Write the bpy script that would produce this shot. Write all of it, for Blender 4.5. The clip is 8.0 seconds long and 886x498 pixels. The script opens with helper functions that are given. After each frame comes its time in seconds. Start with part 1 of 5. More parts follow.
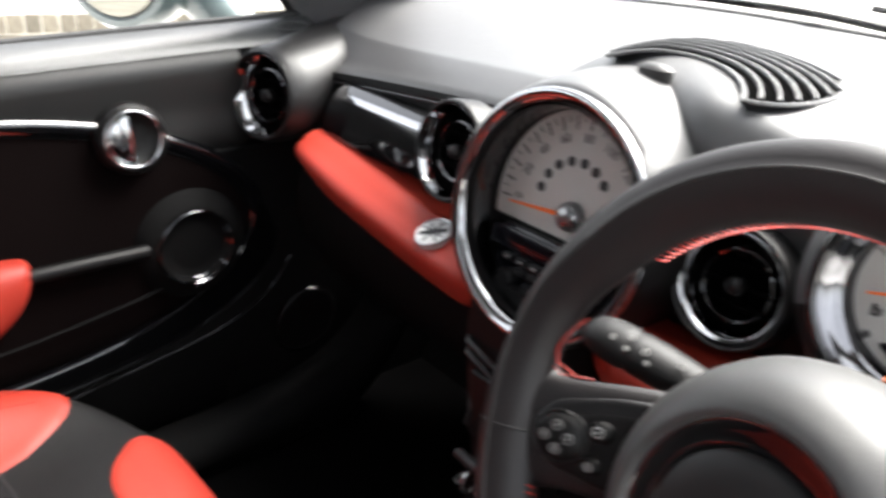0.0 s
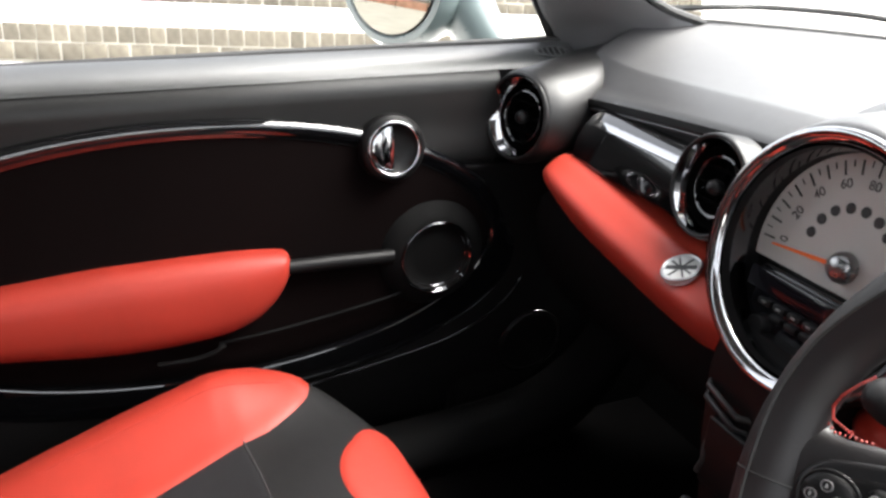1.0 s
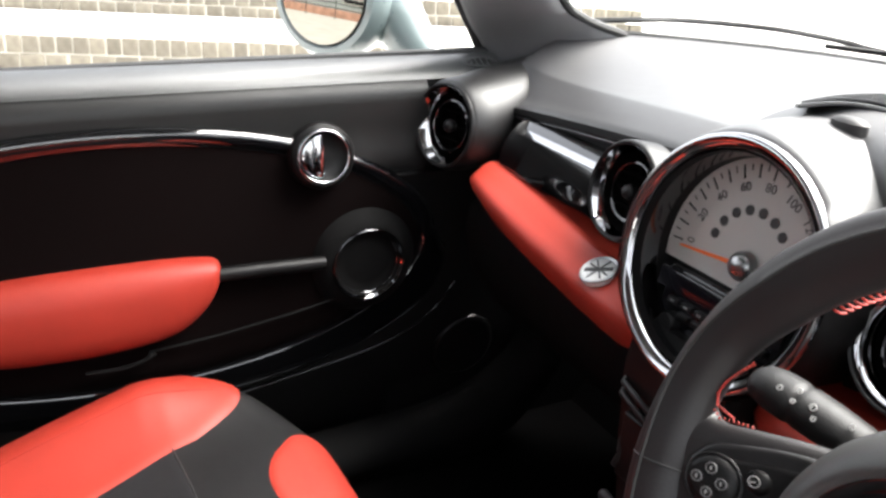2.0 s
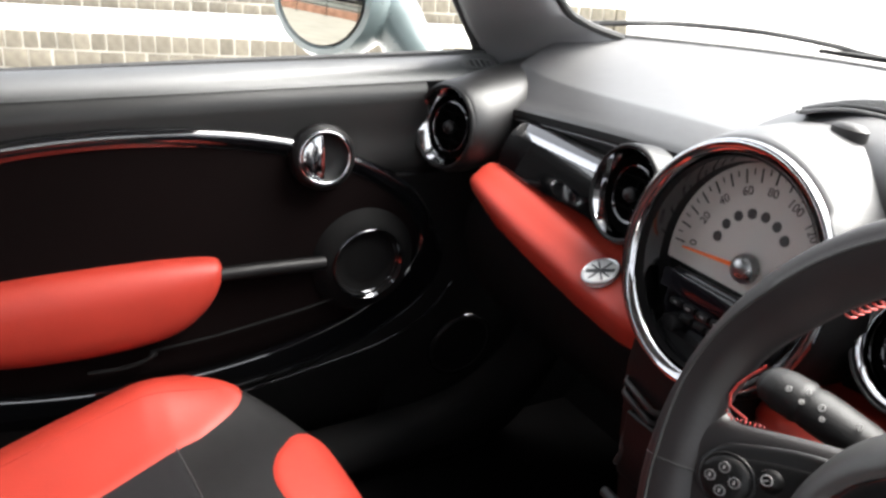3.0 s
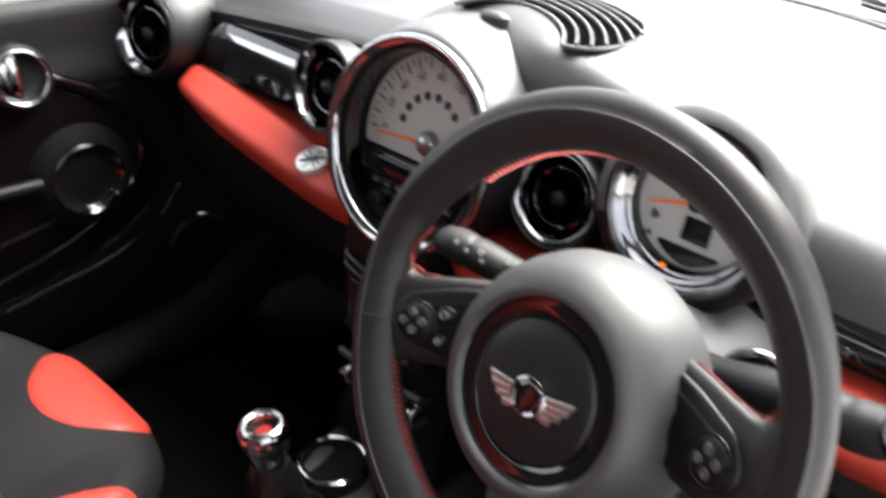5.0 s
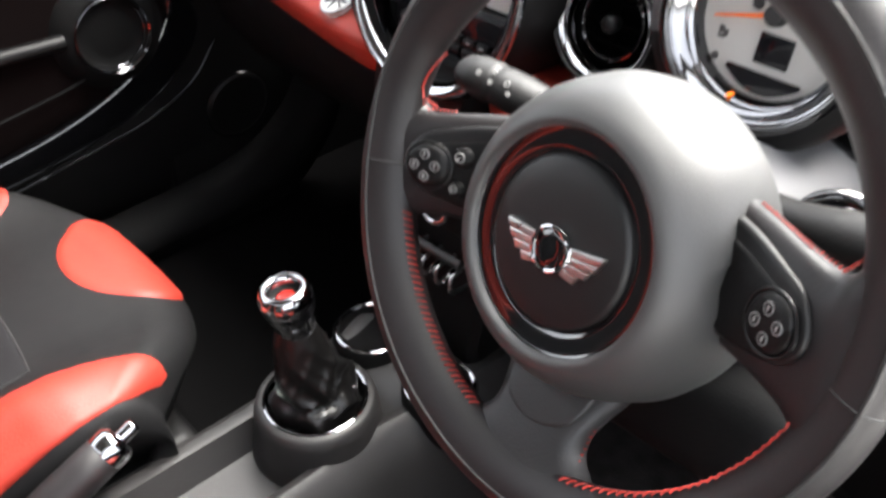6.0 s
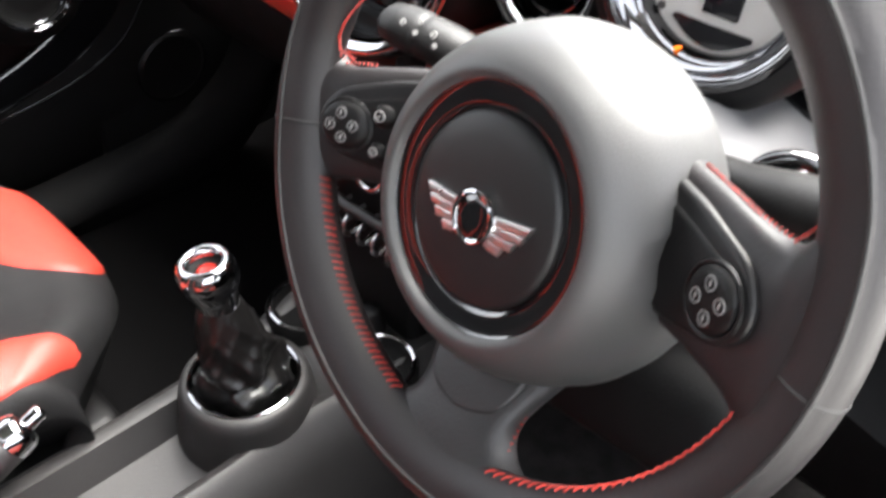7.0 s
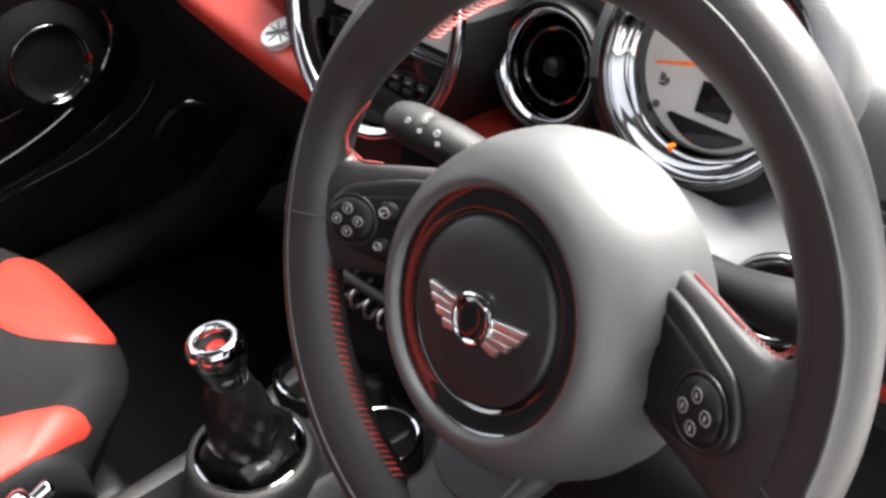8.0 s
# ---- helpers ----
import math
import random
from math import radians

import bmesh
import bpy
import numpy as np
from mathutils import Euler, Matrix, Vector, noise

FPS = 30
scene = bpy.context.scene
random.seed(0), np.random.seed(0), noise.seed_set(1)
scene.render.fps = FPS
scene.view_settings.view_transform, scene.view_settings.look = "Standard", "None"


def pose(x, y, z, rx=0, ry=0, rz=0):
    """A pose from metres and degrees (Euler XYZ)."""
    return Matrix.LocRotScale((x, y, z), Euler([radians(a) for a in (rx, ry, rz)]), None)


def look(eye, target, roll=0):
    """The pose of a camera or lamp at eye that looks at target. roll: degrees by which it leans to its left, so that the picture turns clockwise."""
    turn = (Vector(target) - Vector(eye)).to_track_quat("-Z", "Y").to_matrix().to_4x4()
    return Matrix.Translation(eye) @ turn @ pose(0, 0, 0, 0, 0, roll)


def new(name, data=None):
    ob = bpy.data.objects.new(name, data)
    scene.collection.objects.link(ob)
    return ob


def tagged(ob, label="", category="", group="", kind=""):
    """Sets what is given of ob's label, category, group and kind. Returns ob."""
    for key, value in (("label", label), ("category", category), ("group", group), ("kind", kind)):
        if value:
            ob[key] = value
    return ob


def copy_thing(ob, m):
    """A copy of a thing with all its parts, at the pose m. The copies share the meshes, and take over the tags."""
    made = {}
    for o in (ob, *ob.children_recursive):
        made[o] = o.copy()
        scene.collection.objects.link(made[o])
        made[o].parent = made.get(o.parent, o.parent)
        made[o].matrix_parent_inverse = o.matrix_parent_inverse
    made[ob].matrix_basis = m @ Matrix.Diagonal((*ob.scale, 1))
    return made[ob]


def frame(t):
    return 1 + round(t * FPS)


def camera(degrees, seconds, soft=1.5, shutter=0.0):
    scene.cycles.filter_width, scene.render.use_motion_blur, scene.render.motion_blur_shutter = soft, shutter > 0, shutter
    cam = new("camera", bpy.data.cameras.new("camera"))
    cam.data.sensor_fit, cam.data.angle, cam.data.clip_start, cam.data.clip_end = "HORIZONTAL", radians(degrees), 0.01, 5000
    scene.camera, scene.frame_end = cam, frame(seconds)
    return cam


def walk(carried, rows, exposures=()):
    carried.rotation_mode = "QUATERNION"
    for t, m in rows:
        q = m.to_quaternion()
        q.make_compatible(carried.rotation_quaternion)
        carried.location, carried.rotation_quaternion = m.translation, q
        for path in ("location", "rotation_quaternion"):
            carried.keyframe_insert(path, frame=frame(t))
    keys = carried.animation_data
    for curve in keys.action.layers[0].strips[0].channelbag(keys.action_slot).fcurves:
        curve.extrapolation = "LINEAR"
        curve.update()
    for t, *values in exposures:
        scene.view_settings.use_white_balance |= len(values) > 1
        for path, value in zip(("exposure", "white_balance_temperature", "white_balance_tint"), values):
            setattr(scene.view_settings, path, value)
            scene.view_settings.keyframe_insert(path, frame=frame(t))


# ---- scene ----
cam = camera(55.3, 8.0, soft=2.8, shutter=0.5)
PATH = [
    (0, (0.479, -0.325, 1.099), (-0.906, 0.86, 0.275), 3.0),
    (0.5, (0.46, -0.368, 1.104), (-1.093, 0.609, 0.306), 2.2),
    (1, (0.462, -0.36, 1.091), (-1.203, 0.422, 0.305), 3.4),
    (1.5, (0.479, -0.359, 1.099), (-1.171, 0.471, 0.331), 4.3),
    (1.7, (0.491, -0.34, 1.09), (-1.151, 0.519, 0.337), 4.5),
    (2.8, (0.496, -0.365, 1.109), (-1.093, 0.577, 0.342), 3.7),
    (3, (0.49, -0.369, 1.101), (-1.113, 0.556, 0.343), 4.8),
    (3.5, (0.489, -0.374, 1.098), (-1.124, 0.541, 0.349), 4.9),
    (4, (0.5, -0.356, 1.098), (-1.069, 0.649, 0.37), 4.6),
    (4.5, (0.535, -0.352, 1.12), (-0.873, 0.832, 0.335), 2.6),
    (4.7, (0.553, -0.374, 1.144), (-0.755, 0.87, 0.282), 2.4),
    (5, (0.578, -0.399, 1.161), (-0.555, 0.928, 0.183), 4.9),
    (5.2, (0.584, -0.409, 1.172), (-0.481, 0.915, 0.118), 4.2),
    (6.3, (0.556, -0.279, 1.052), (-0.605, 0.729, -0.227), -0.9),
    (6.5, (0.552, -0.274, 1.041), (-0.577, 0.729, -0.27), -0.8),
    (7, (0.555, -0.263, 1.056), (-0.508, 0.845, -0.225), 2.2),
    (7.5, (0.559, -0.253, 1.078), (-0.525, 0.903, -0.141), 2.5),
    (8, (0.556, -0.258, 1.089), (-0.576, 0.881, -0.104), 1.9),
]
walk(cam, [(t, look(eye, target, roll)) for t, eye, target, roll in PATH], exposures=[(0, 2.42), (0.5, 2.32), (1.0, 2.42), (1.5, 2.52), (3, 2.42), (4, 2.48), (4.5, 2.40), (5, 2.50), (6.4, 3.26), (7, 3.32), (8, 2.97)])

# ---- world and sun: bright overcast daylight ----
world = bpy.data.worlds.new("overcast_sky")
scene.world = world
world.use_nodes = True
wn = world.node_tree
sky = wn.nodes.new("ShaderNodeTexSky")
sky.sky_type = "NISHITA"
sky.sun_disc = False
sky.sun_elevation, sky.sun_rotation = radians(56), radians(9)
sky.dust_density, sky.air_density = 4.0, 1.0
pale = wn.nodes.new("ShaderNodeHueSaturation")
pale.inputs["Saturation"].default_value = 0.22
wn.links.new(sky.outputs[0], pale.inputs["Color"])
back = wn.nodes["Background"]
wn.links.new(pale.outputs[0], back.inputs[0])
back.inputs[1].default_value = 0.15
sun_data = bpy.data.lights.new("sun", "SUN")
sun_data.energy, sun_data.angle, sun_data.color = 3.8, radians(56), (1.0, 0.97, 0.92)
sun = new("sun", sun_data)
sun.matrix_world = look((0.7, 4.6, 6.8), (0, 0, 0))

# ---- materials ----
def mat(name, color, rough=0.5, metal=0.0, grain=0.0, grain_size=900.0, stain=0.12, stain_size=9.0, coat=0.0, spec=0.5, rough_var=0.08, vary=0.0):
    """A procedural surface: broad tonal variation, uneven gloss and a fine raised grain."""
    m = bpy.data.materials.new(name)
    m.use_nodes = True
    t = m.node_tree
    b = t.nodes["Principled BSDF"]
    co = t.nodes.new("ShaderNodeTexCoord")
    big = t.nodes.new("ShaderNodeTexNoise")
    big.inputs["Scale"].default_value, big.inputs["Detail"].default_value = stain_size, 5
    t.links.new(co.outputs["Object"], big.inputs["Vector"])
    ramp = t.nodes.new("ShaderNodeMapRange")
    ramp.inputs["From Min"].default_value, ramp.inputs["From Max"].default_value = 0.3, 0.7
    ramp.inputs["To Min"].default_value, ramp.inputs["To Max"].default_value = 1 - stain, 1 + stain
    t.links.new(big.outputs["Fac"], ramp.inputs["Value"])
    tone = t.nodes.new("ShaderNodeVectorMath")
    tone.operation = "SCALE"
    tone.inputs[0].default_value = color
    last = ramp.outputs[0]
    if vary:
        info = t.nodes.new("ShaderNodeObjectInfo")
        span = t.nodes.new("ShaderNodeMapRange")
        span.inputs["To Min"].default_value, span.inputs["To Max"].default_value = 1 - vary, 1 + vary
        t.links.new(info.outputs["Random"], span.inputs["Value"])
        both = t.nodes.new("ShaderNodeMath")
        both.operation = "MULTIPLY"
        t.links.new(last, both.inputs[0])
        t.links.new(span.outputs[0], both.inputs[1])
        last = both.outputs[0]
    t.links.new(last, tone.inputs["Scale"])
    t.links.new(tone.outputs[0], b.inputs["Base Color"])
    gloss = t.nodes.new("ShaderNodeMapRange")
    gloss.inputs["To Min"].default_value, gloss.inputs["To Max"].default_value = max(rough - rough_var, 0.01), min(rough + rough_var, 1)
    fine = t.nodes.new("ShaderNodeTexNoise")
    fine.inputs["Scale"].default_value, fine.inputs["Detail"].default_value = stain_size * 6, 3
    t.links.new(co.outputs["Object"], fine.inputs["Vector"])
    t.links.new(fine.outputs["Fac"], gloss.inputs["Value"])
    t.links.new(gloss.outputs[0], b.inputs["Roughness"])
    b.inputs["Metallic"].default_value = metal
    b.inputs["Specular IOR Level"].default_value = spec
    b.inputs["Coat Weight"].default_value = coat
    b.inputs["Coat Roughness"].default_value = 0.04
    if grain:
        v = t.nodes.new("ShaderNodeTexVoronoi")
        v.inputs["Scale"].default_value = grain_size
        t.links.new(co.outputs["Object"], v.inputs["Vector"])
        bump = t.nodes.new("ShaderNodeBump")
        bump.inputs["Strength"].default_value, bump.inputs["Distance"].default_value = grain, 0.0004
        t.links.new(v.outputs["Distance"], bump.inputs["Height"])
        t.links.new(bump.outputs[0], b.inputs["Normal"])
    return m

def lamp_mat(name, color, strength):
    m = mat(name, color, 0.4)
    b = m.node_tree.nodes["Principled BSDF"]
    b.inputs["Emission Color"].default_value = (*color, 1)
    b.inputs["Emission Strength"].default_value = strength
    return m

def glass_mat(name, tint, rough=0.0):
    m = bpy.data.materials.new(name)
    m.use_nodes = True
    t = m.node_tree
    t.nodes.remove(t.nodes["Principled BSDF"])
    clear, gloss, mix = (t.nodes.new("ShaderNode" + k) for k in ("BsdfTransparent", "BsdfGlossy", "MixShader"))
    clear.inputs[0].default_value = (*tint, 1)
    gloss.inputs["Roughness"].default_value = rough
    mix.inputs[0].default_value = 0.05
    t.links.new(clear.outputs[0], mix.inputs[1])
    t.links.new(gloss.outputs[0], mix.inputs[2])
    t.links.new(mix.outputs[0], t.nodes["Material Output"].inputs[0])
    return m

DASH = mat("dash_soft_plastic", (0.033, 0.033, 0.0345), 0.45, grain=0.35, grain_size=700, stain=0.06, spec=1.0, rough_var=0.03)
PILLAR = mat("pillar_plastic", (0.11, 0.11, 0.114), 0.5, grain=0.3, grain_size=700, stain=0.06, spec=0.5, rough_var=0.03)
# lighter copy of the sill plastic, for the light caught by the cap
SILL_CAP = mat("lit_sill_plastic", (0.036, 0.0375, 0.0375), 0.42, grain=0.3, grain_size=700, spec=0.9, rough_var=0.03)
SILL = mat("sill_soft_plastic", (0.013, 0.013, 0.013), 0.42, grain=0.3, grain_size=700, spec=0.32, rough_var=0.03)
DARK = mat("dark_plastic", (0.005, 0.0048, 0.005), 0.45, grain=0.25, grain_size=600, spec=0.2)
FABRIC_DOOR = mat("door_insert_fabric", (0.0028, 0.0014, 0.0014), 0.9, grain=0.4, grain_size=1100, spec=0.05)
CONSOLE = mat("console_plastic", (0.019, 0.0178, 0.0178), 0.5, grain=0.35, grain_size=650)
PIANO = mat("piano_black", (0.003, 0.003, 0.0035), 0.04, coat=1.0, rough_var=0.03, stain=0.02, spec=0.8)
CHROME = mat("chrome", (0.46, 0.46, 0.47), 0.06, metal=1.0, rough_var=0.04, stain=0.04)
SMOKED_CHROME = mat("smoked_chrome", (0.26, 0.26, 0.27), 0.07, metal=1.0, rough_var=0.04, stain=0.04)
DARK_CHROME = mat("dark_chrome", (0.13, 0.13, 0.135), 0.09, metal=1.0, rough_var=0.04, stain=0.04)
SATIN = mat("satin_silver", (0.5, 0.5, 0.5), 0.3, metal=1.0)
RED_STRIP = mat("satin_red_padding", (0.36, 0.036, 0.022), 0.44, grain=0.2, grain_size=520, stain=0.05, stain_size=14, spec=0.36, rough_var=0.03)
RED = mat("red_leather", (0.250, 0.0215, 0.0130), 0.5, grain=0.35, grain_size=520, stain=0.07, stain_size=14, spec=0.27)
LEATHER = mat("black_wheel_leather", (0.0095, 0.0080, 0.0086), 0.50, grain=0.16, grain_size=420, stain=0.08, stain_size=22, spec=0.45, rough_var=0.02)
SEAT_BLACK = mat("charcoal_seat_leather", (0.0068, 0.0067, 0.0070), 0.6, grain=0.4, grain_size=520, stain=0.1, spec=0.12)
SEAT_CLOTH = mat("charcoal_seat_cloth", (0.0075, 0.0072, 0.0080), 0.9, grain=0.6, grain_size=1400, spec=0.15)
HUB = mat("wheel_hub_plastic", (0.037, 0.037, 0.037), 0.5, spec=0.6, grain=0.12, grain_size=800, rough_var=0.02, stain=0.05)
POD_BAND = mat("pod_surround_plastic", (0.008, 0.0077, 0.008), 0.4, grain=0.1, grain_size=700, spec=0.3)
STALK = mat("satin_black_stalk", (0.008, 0.0078, 0.008), 0.5, grain=0.2, grain_size=600, spec=0.25)
PAD = mat("airbag_cover_plastic", (0.006, 0.006, 0.0064), 0.45, spec=0.4, grain=0.1, grain_size=700)
STITCH = mat("red_thread", (0.37, 0.026, 0.018), 0.6, vary=0.2)
DIAL = mat("silver_dial_face", (0.46, 0.445, 0.42), 0.5, stain=0.04)
INK = mat("dial_black_print", (0.02, 0.02, 0.02), 0.5)
NEEDLE = mat("orange_needle", (0.85, 0.16, 0.03), 0.4, stain=0.03)
AMBER = lamp_mat("amber_glint", (1.0, 0.20, 0.012), 0.20)
SCREEN = mat("black_screen", (0.006, 0.006, 0.008), 0.08, stain=0.02)
PRINT = mat("pale_symbol_print", (0.22, 0.22, 0.215), 0.5)
CAP = mat("satin_needle_cap", (0.30, 0.30, 0.30), 0.28, metal=1.0)
KEY_PRINT = mat("grey_symbol_print", (0.09, 0.09, 0.09), 0.5)
BRIGHT = mat("brushed_emblem_metal", (0.8, 0.8, 0.8), 0.28, metal=1.0, stain=0.03)
FAINT = mat("grey_dial_print", (0.06, 0.056, 0.054), 0.5)
GLASS = glass_mat("window_glass", (0.97, 0.98, 0.97))
MIRROR = mat("mirror_glass", (0.2, 0.195, 0.17), 0.01, metal=1.0, rough_var=0.005, stain=0.01)
PAINT = mat("pale_blue_grey_paint", (0.13, 0.165, 0.165), 0.3, coat=0.5, stain=0.04)
RUBBER = mat("black_rubber", (0.012, 0.012, 0.012), 0.6)
# carpet and plastic near black: the footwell's shade is in their base colour
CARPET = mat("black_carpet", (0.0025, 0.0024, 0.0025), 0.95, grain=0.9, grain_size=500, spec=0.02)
FOOTWELL = mat("shaded_black_plastic", (0.003, 0.0029, 0.003), 0.75, grain=0.4, grain_size=600, spec=0.12)
HEADLINER = mat("dark_grey_headliner", (0.06, 0.06, 0.06), 0.9, grain=0.4, grain_size=900)
ROAD = mat("pale_concrete_paving", (0.5, 0.49, 0.47), 0.85, stain=0.12, stain_size=1.4, grain=0.5, grain_size=120)
SETT = mat("grey_stone_sett", (0.140, 0.124, 0.095), 0.85, stain=0.25, stain_size=16, grain=0.7, grain_size=160, vary=0.2)
FLOOR_MAT = mat("grey_floor_mat", (0.030, 0.028, 0.028), 0.9, grain=0.9, grain_size=260, stain=0.35, stain_size=40, spec=0.15)
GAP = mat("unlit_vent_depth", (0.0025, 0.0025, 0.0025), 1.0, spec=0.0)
MORTAR = mat("pale_mortar", (0.38, 0.36, 0.31), 0.95, stain=0.2, stain_size=8)

# ---- mesh helpers ----
def add(bm, verts, faces):
    vs = [bm.verts.new(v) for v in verts]
    for f in faces:
        try:
            bm.faces.new([vs[i] for i in f])
        except ValueError:
            pass
    return vs

def grid_faces(n, m, wrap_n=False, wrap_m=False):
    out = []
    for i in range(n if wrap_n else n - 1):
        for j in range(m if wrap_m else m - 1):
            a, b = (i + 1) % n, (j + 1) % m
            out.append((i * m + j, a * m + j, a * m + b, i * m + b))
    return out

def loft(rings, bm=None, closed=True, cap=True, wrap=False):
    """Rings of equal length joined into a skin."""
    bm = bm or bmesh.new()
    n, m = len(rings), len(rings[0])
    faces = grid_faces(n, m, wrap, closed)
    if cap and closed and not wrap:
        faces += [tuple(range(m))[::-1], tuple((n - 1) * m + j for j in range(m))]
    add(bm, [p for r in rings for p in r], faces)
    return bm

def lathe(profile, seg=48, m=Matrix(), bm=None, closed=False):
    """(radius, height) pairs turned about the z axis of m."""
    rings = []
    for i in range(seg):
        a = 2 * math.pi * i / seg
        rings.append([m @ Vector((r * math.cos(a), r * math.sin(a), h)) for r, h in profile])
    bm = loft(rings, bm, closed=closed, cap=False, wrap=True)
    bmesh.ops.remove_doubles(bm, verts=bm.verts, dist=1e-6)
    return bm

def ring(big, small, m=Matrix(), seg=64, sub=14, flat=1.0, bm=None):
    prof = [(big + small * math.cos(2 * math.pi * k / sub), flat * small * math.sin(2 * math.pi * k / sub)) for k in range(sub)]
    return lathe(prof, seg, m, bm, closed=True)

def spline(points, n):
    """n points on a Catmull-Rom curve through the given ones."""
    p = [Vector(q) for q in points]
    p = [2 * p[0] - p[1]] + p + [2 * p[-1] - p[-2]]
    out = []
    for k in range(n):
        s = k / (n - 1) * (len(p) - 3)
        i = min(int(s), len(p) - 4)
        t = s - i
        a, b, c, d = p[i:i + 4]
        out.append(0.5 * (2 * b + (c - a) * t + (2 * a - 5 * b + 4 * c - d) * t * t + (3 * b - a - 3 * c + d) * t ** 3))
    return out

def tube(points, radius, sub=12, bm=None, closed=False, squash=1.0, up=(0, 0, 1)):
    """A round bar along points; radius may be a list."""
    pts = [Vector(p) for p in points]
    n = len(pts)
    rings = []
    for i, p in enumerate(pts):
        a = pts[(i - 1) % n] if closed or i else pts[0]
        b = pts[(i + 1) % n] if closed or i < n - 1 else pts[-1]
        d = (b - a).normalized()
        side = d.cross(Vector(up))
        side = side.normalized() if side.length > 1e-4 else d.orthogonal().normalized()
        top = side.cross(d)
        r = radius[i] if isinstance(radius, (list, tuple)) else radius
        rings.append([p + r * (math.cos(2 * math.pi * k / sub) * side + squash * math.sin(2 * math.pi * k / sub) * top) for k in range(sub)])
    return loft(rings, bm, wrap=closed, cap=not closed)

def plate(outline, low, high, m=Matrix(), edge=0.0, bm=None):
    """A flat outline (2D, anticlockwise) made solid between two heights, with a rounded upper edge."""
    c = Vector((sum(p[0] for p in outline) / len(outline), sum(p[1] for p in outline) / len(outline)))
    n = len(outline)

    def inset(d):
        out = []
        for i in range(n):
            a, b, q = Vector(outline[i - 1]), Vector(outline[(i + 1) % n]), Vector(outline[i])
            t = (b - a).normalized()
            out.append(q + d * Vector((-t.y, t.x)))
        return out

    levels = [(0, low), (0, high - edge)]
    if edge:
        levels += [(edge * (1 - math.cos(a)), high - edge * (1 - math.sin(a))) for a in (0.5, 1.05, math.pi / 2)]
    rings = [[m @ Vector((q.x, q.y, h)) for q in inset(d)] for d, h in levels]
    return loft(rings, bm)

def box(cx, cy, cz, sx, sy, sz, bevel=0.0, m=Matrix(), bm=None):
    b2 = bmesh.new()
    bmesh.ops.create_cube(b2, size=1)
    for v in b2.verts:
        v.co = Vector((cx + v.co.x * sx, cy + v.co.y * sy, cz + v.co.z * sz))
    if bevel:
        bmesh.ops.bevel(b2, geom=b2.edges[:], offset=bevel, segments=3, profile=0.5, affect="EDGES")
    if bm is None:
        b2.transform(m)
        return b2
    keep = {v: bm.verts.new(m @ v.co) for v in b2.verts}
    for f in b2.faces:
        bm.faces.new([keep[v] for v in f.verts])
    b2.free()
    return bm

def sheet(f, nu, nv, bm=None):
    """A surface f(u, v) over the unit square."""
    bm = bm or bmesh.new()
    add(bm, [f(i / (nu - 1), j / (nv - 1)) for i in range(nu) for j in range(nv)], grid_faces(nu, nv))
    return bm

def round_outline(points, n=48):
    """A smooth closed outline through 2D points."""
    p = [Vector((*q, 0)) for q in points]
    k = len(p)
    ext = p[-2:] + p + p[:3]
    out = []
    for i in range(n):
        s = i / n * k
        j = int(s)
        t = s - j
        a, b, c, d = ext[j + 1:j + 5]
        q = 0.5 * (2 * b + (c - a) * t + (2 * a - 5 * b + 4 * c - d) * t * t + (3 * b - a - 3 * c + d) * t ** 3)
        out.append((q.x, q.y))
    area = sum(out[i - 1][0] * out[i][1] - out[i][0] * out[i - 1][1] for i in range(n))
    return out if area > 0 else out[::-1]

def frame_at(place, pitch=0.0, yaw=0.0, roll=0.0):
    """A face that looks back along -y (yaw turns it to +x, pitch upwards): x across, y up, z out of the face."""
    return Matrix.Translation(place) @ Matrix.Rotation(radians(yaw), 4, "Z") @ Matrix.Rotation(radians(90 - pitch), 4, "X") @ Matrix.Rotation(radians(roll), 4, "Z")

def facing_x(place, pitch=0.0):
    """A face that looks along +x: x is the car's +y reversed, y up, z out of the face."""
    return frame_at(place, pitch, 90)

def finish(name, bm, material, smooth=38):
    bmesh.ops.recalc_face_normals(bm, faces=bm.faces)
    me = bpy.data.meshes.new(name)
    bm.to_mesh(me)
    bm.free()
    me.materials.append(material)
    me.shade_smooth()
    me.set_sharp_from_angle(angle=radians(smooth))
    return me

def thing(name, place, label, category, group="", kind=""):
    ob = new(name)
    ob.empty_display_size = 0.05
    ob.matrix_basis = place if isinstance(place, Matrix) else Matrix.Translation(place)
    return tagged(ob, label, category, group, kind)

def part(name, bm, material, parent, label="", world=True, smooth=38):
    """Links a bmesh as one mesh object under a thing or a part."""
    ob = new(name, finish(name, bm, material, smooth))
    ob.parent = parent
    if world and parent.parent is None:
        ob.matrix_parent_inverse = parent.matrix_basis.inverted()
    return tagged(ob, label) if label else ob

def solid(name, bm, material, label, category, kind="", smooth=38):
    """A thing that is a single mesh, in place."""
    return tagged(new(name, finish(name, bm, material, smooth)), label, category, kind=kind)

# ---- the ground outside, with two shallow stone-faced steps beside the car ----
solid("ground", sheet(lambda u, v: Vector((-150 + 300 * u, -150 + 300 * v, 0)), 25, 25), ROAD, "pale worn concrete car park surface", "ground", "structure")
STEP = Matrix.Translation((-4.96, 0.2, 0)) @ Matrix.Rotation(radians(-15), 4, "Z")

def step_slab(back, low, high, deep):
    return box(-back - deep / 2, -4.6, (low + high) / 2, deep, 16.8, high - low, 0.008, STEP)

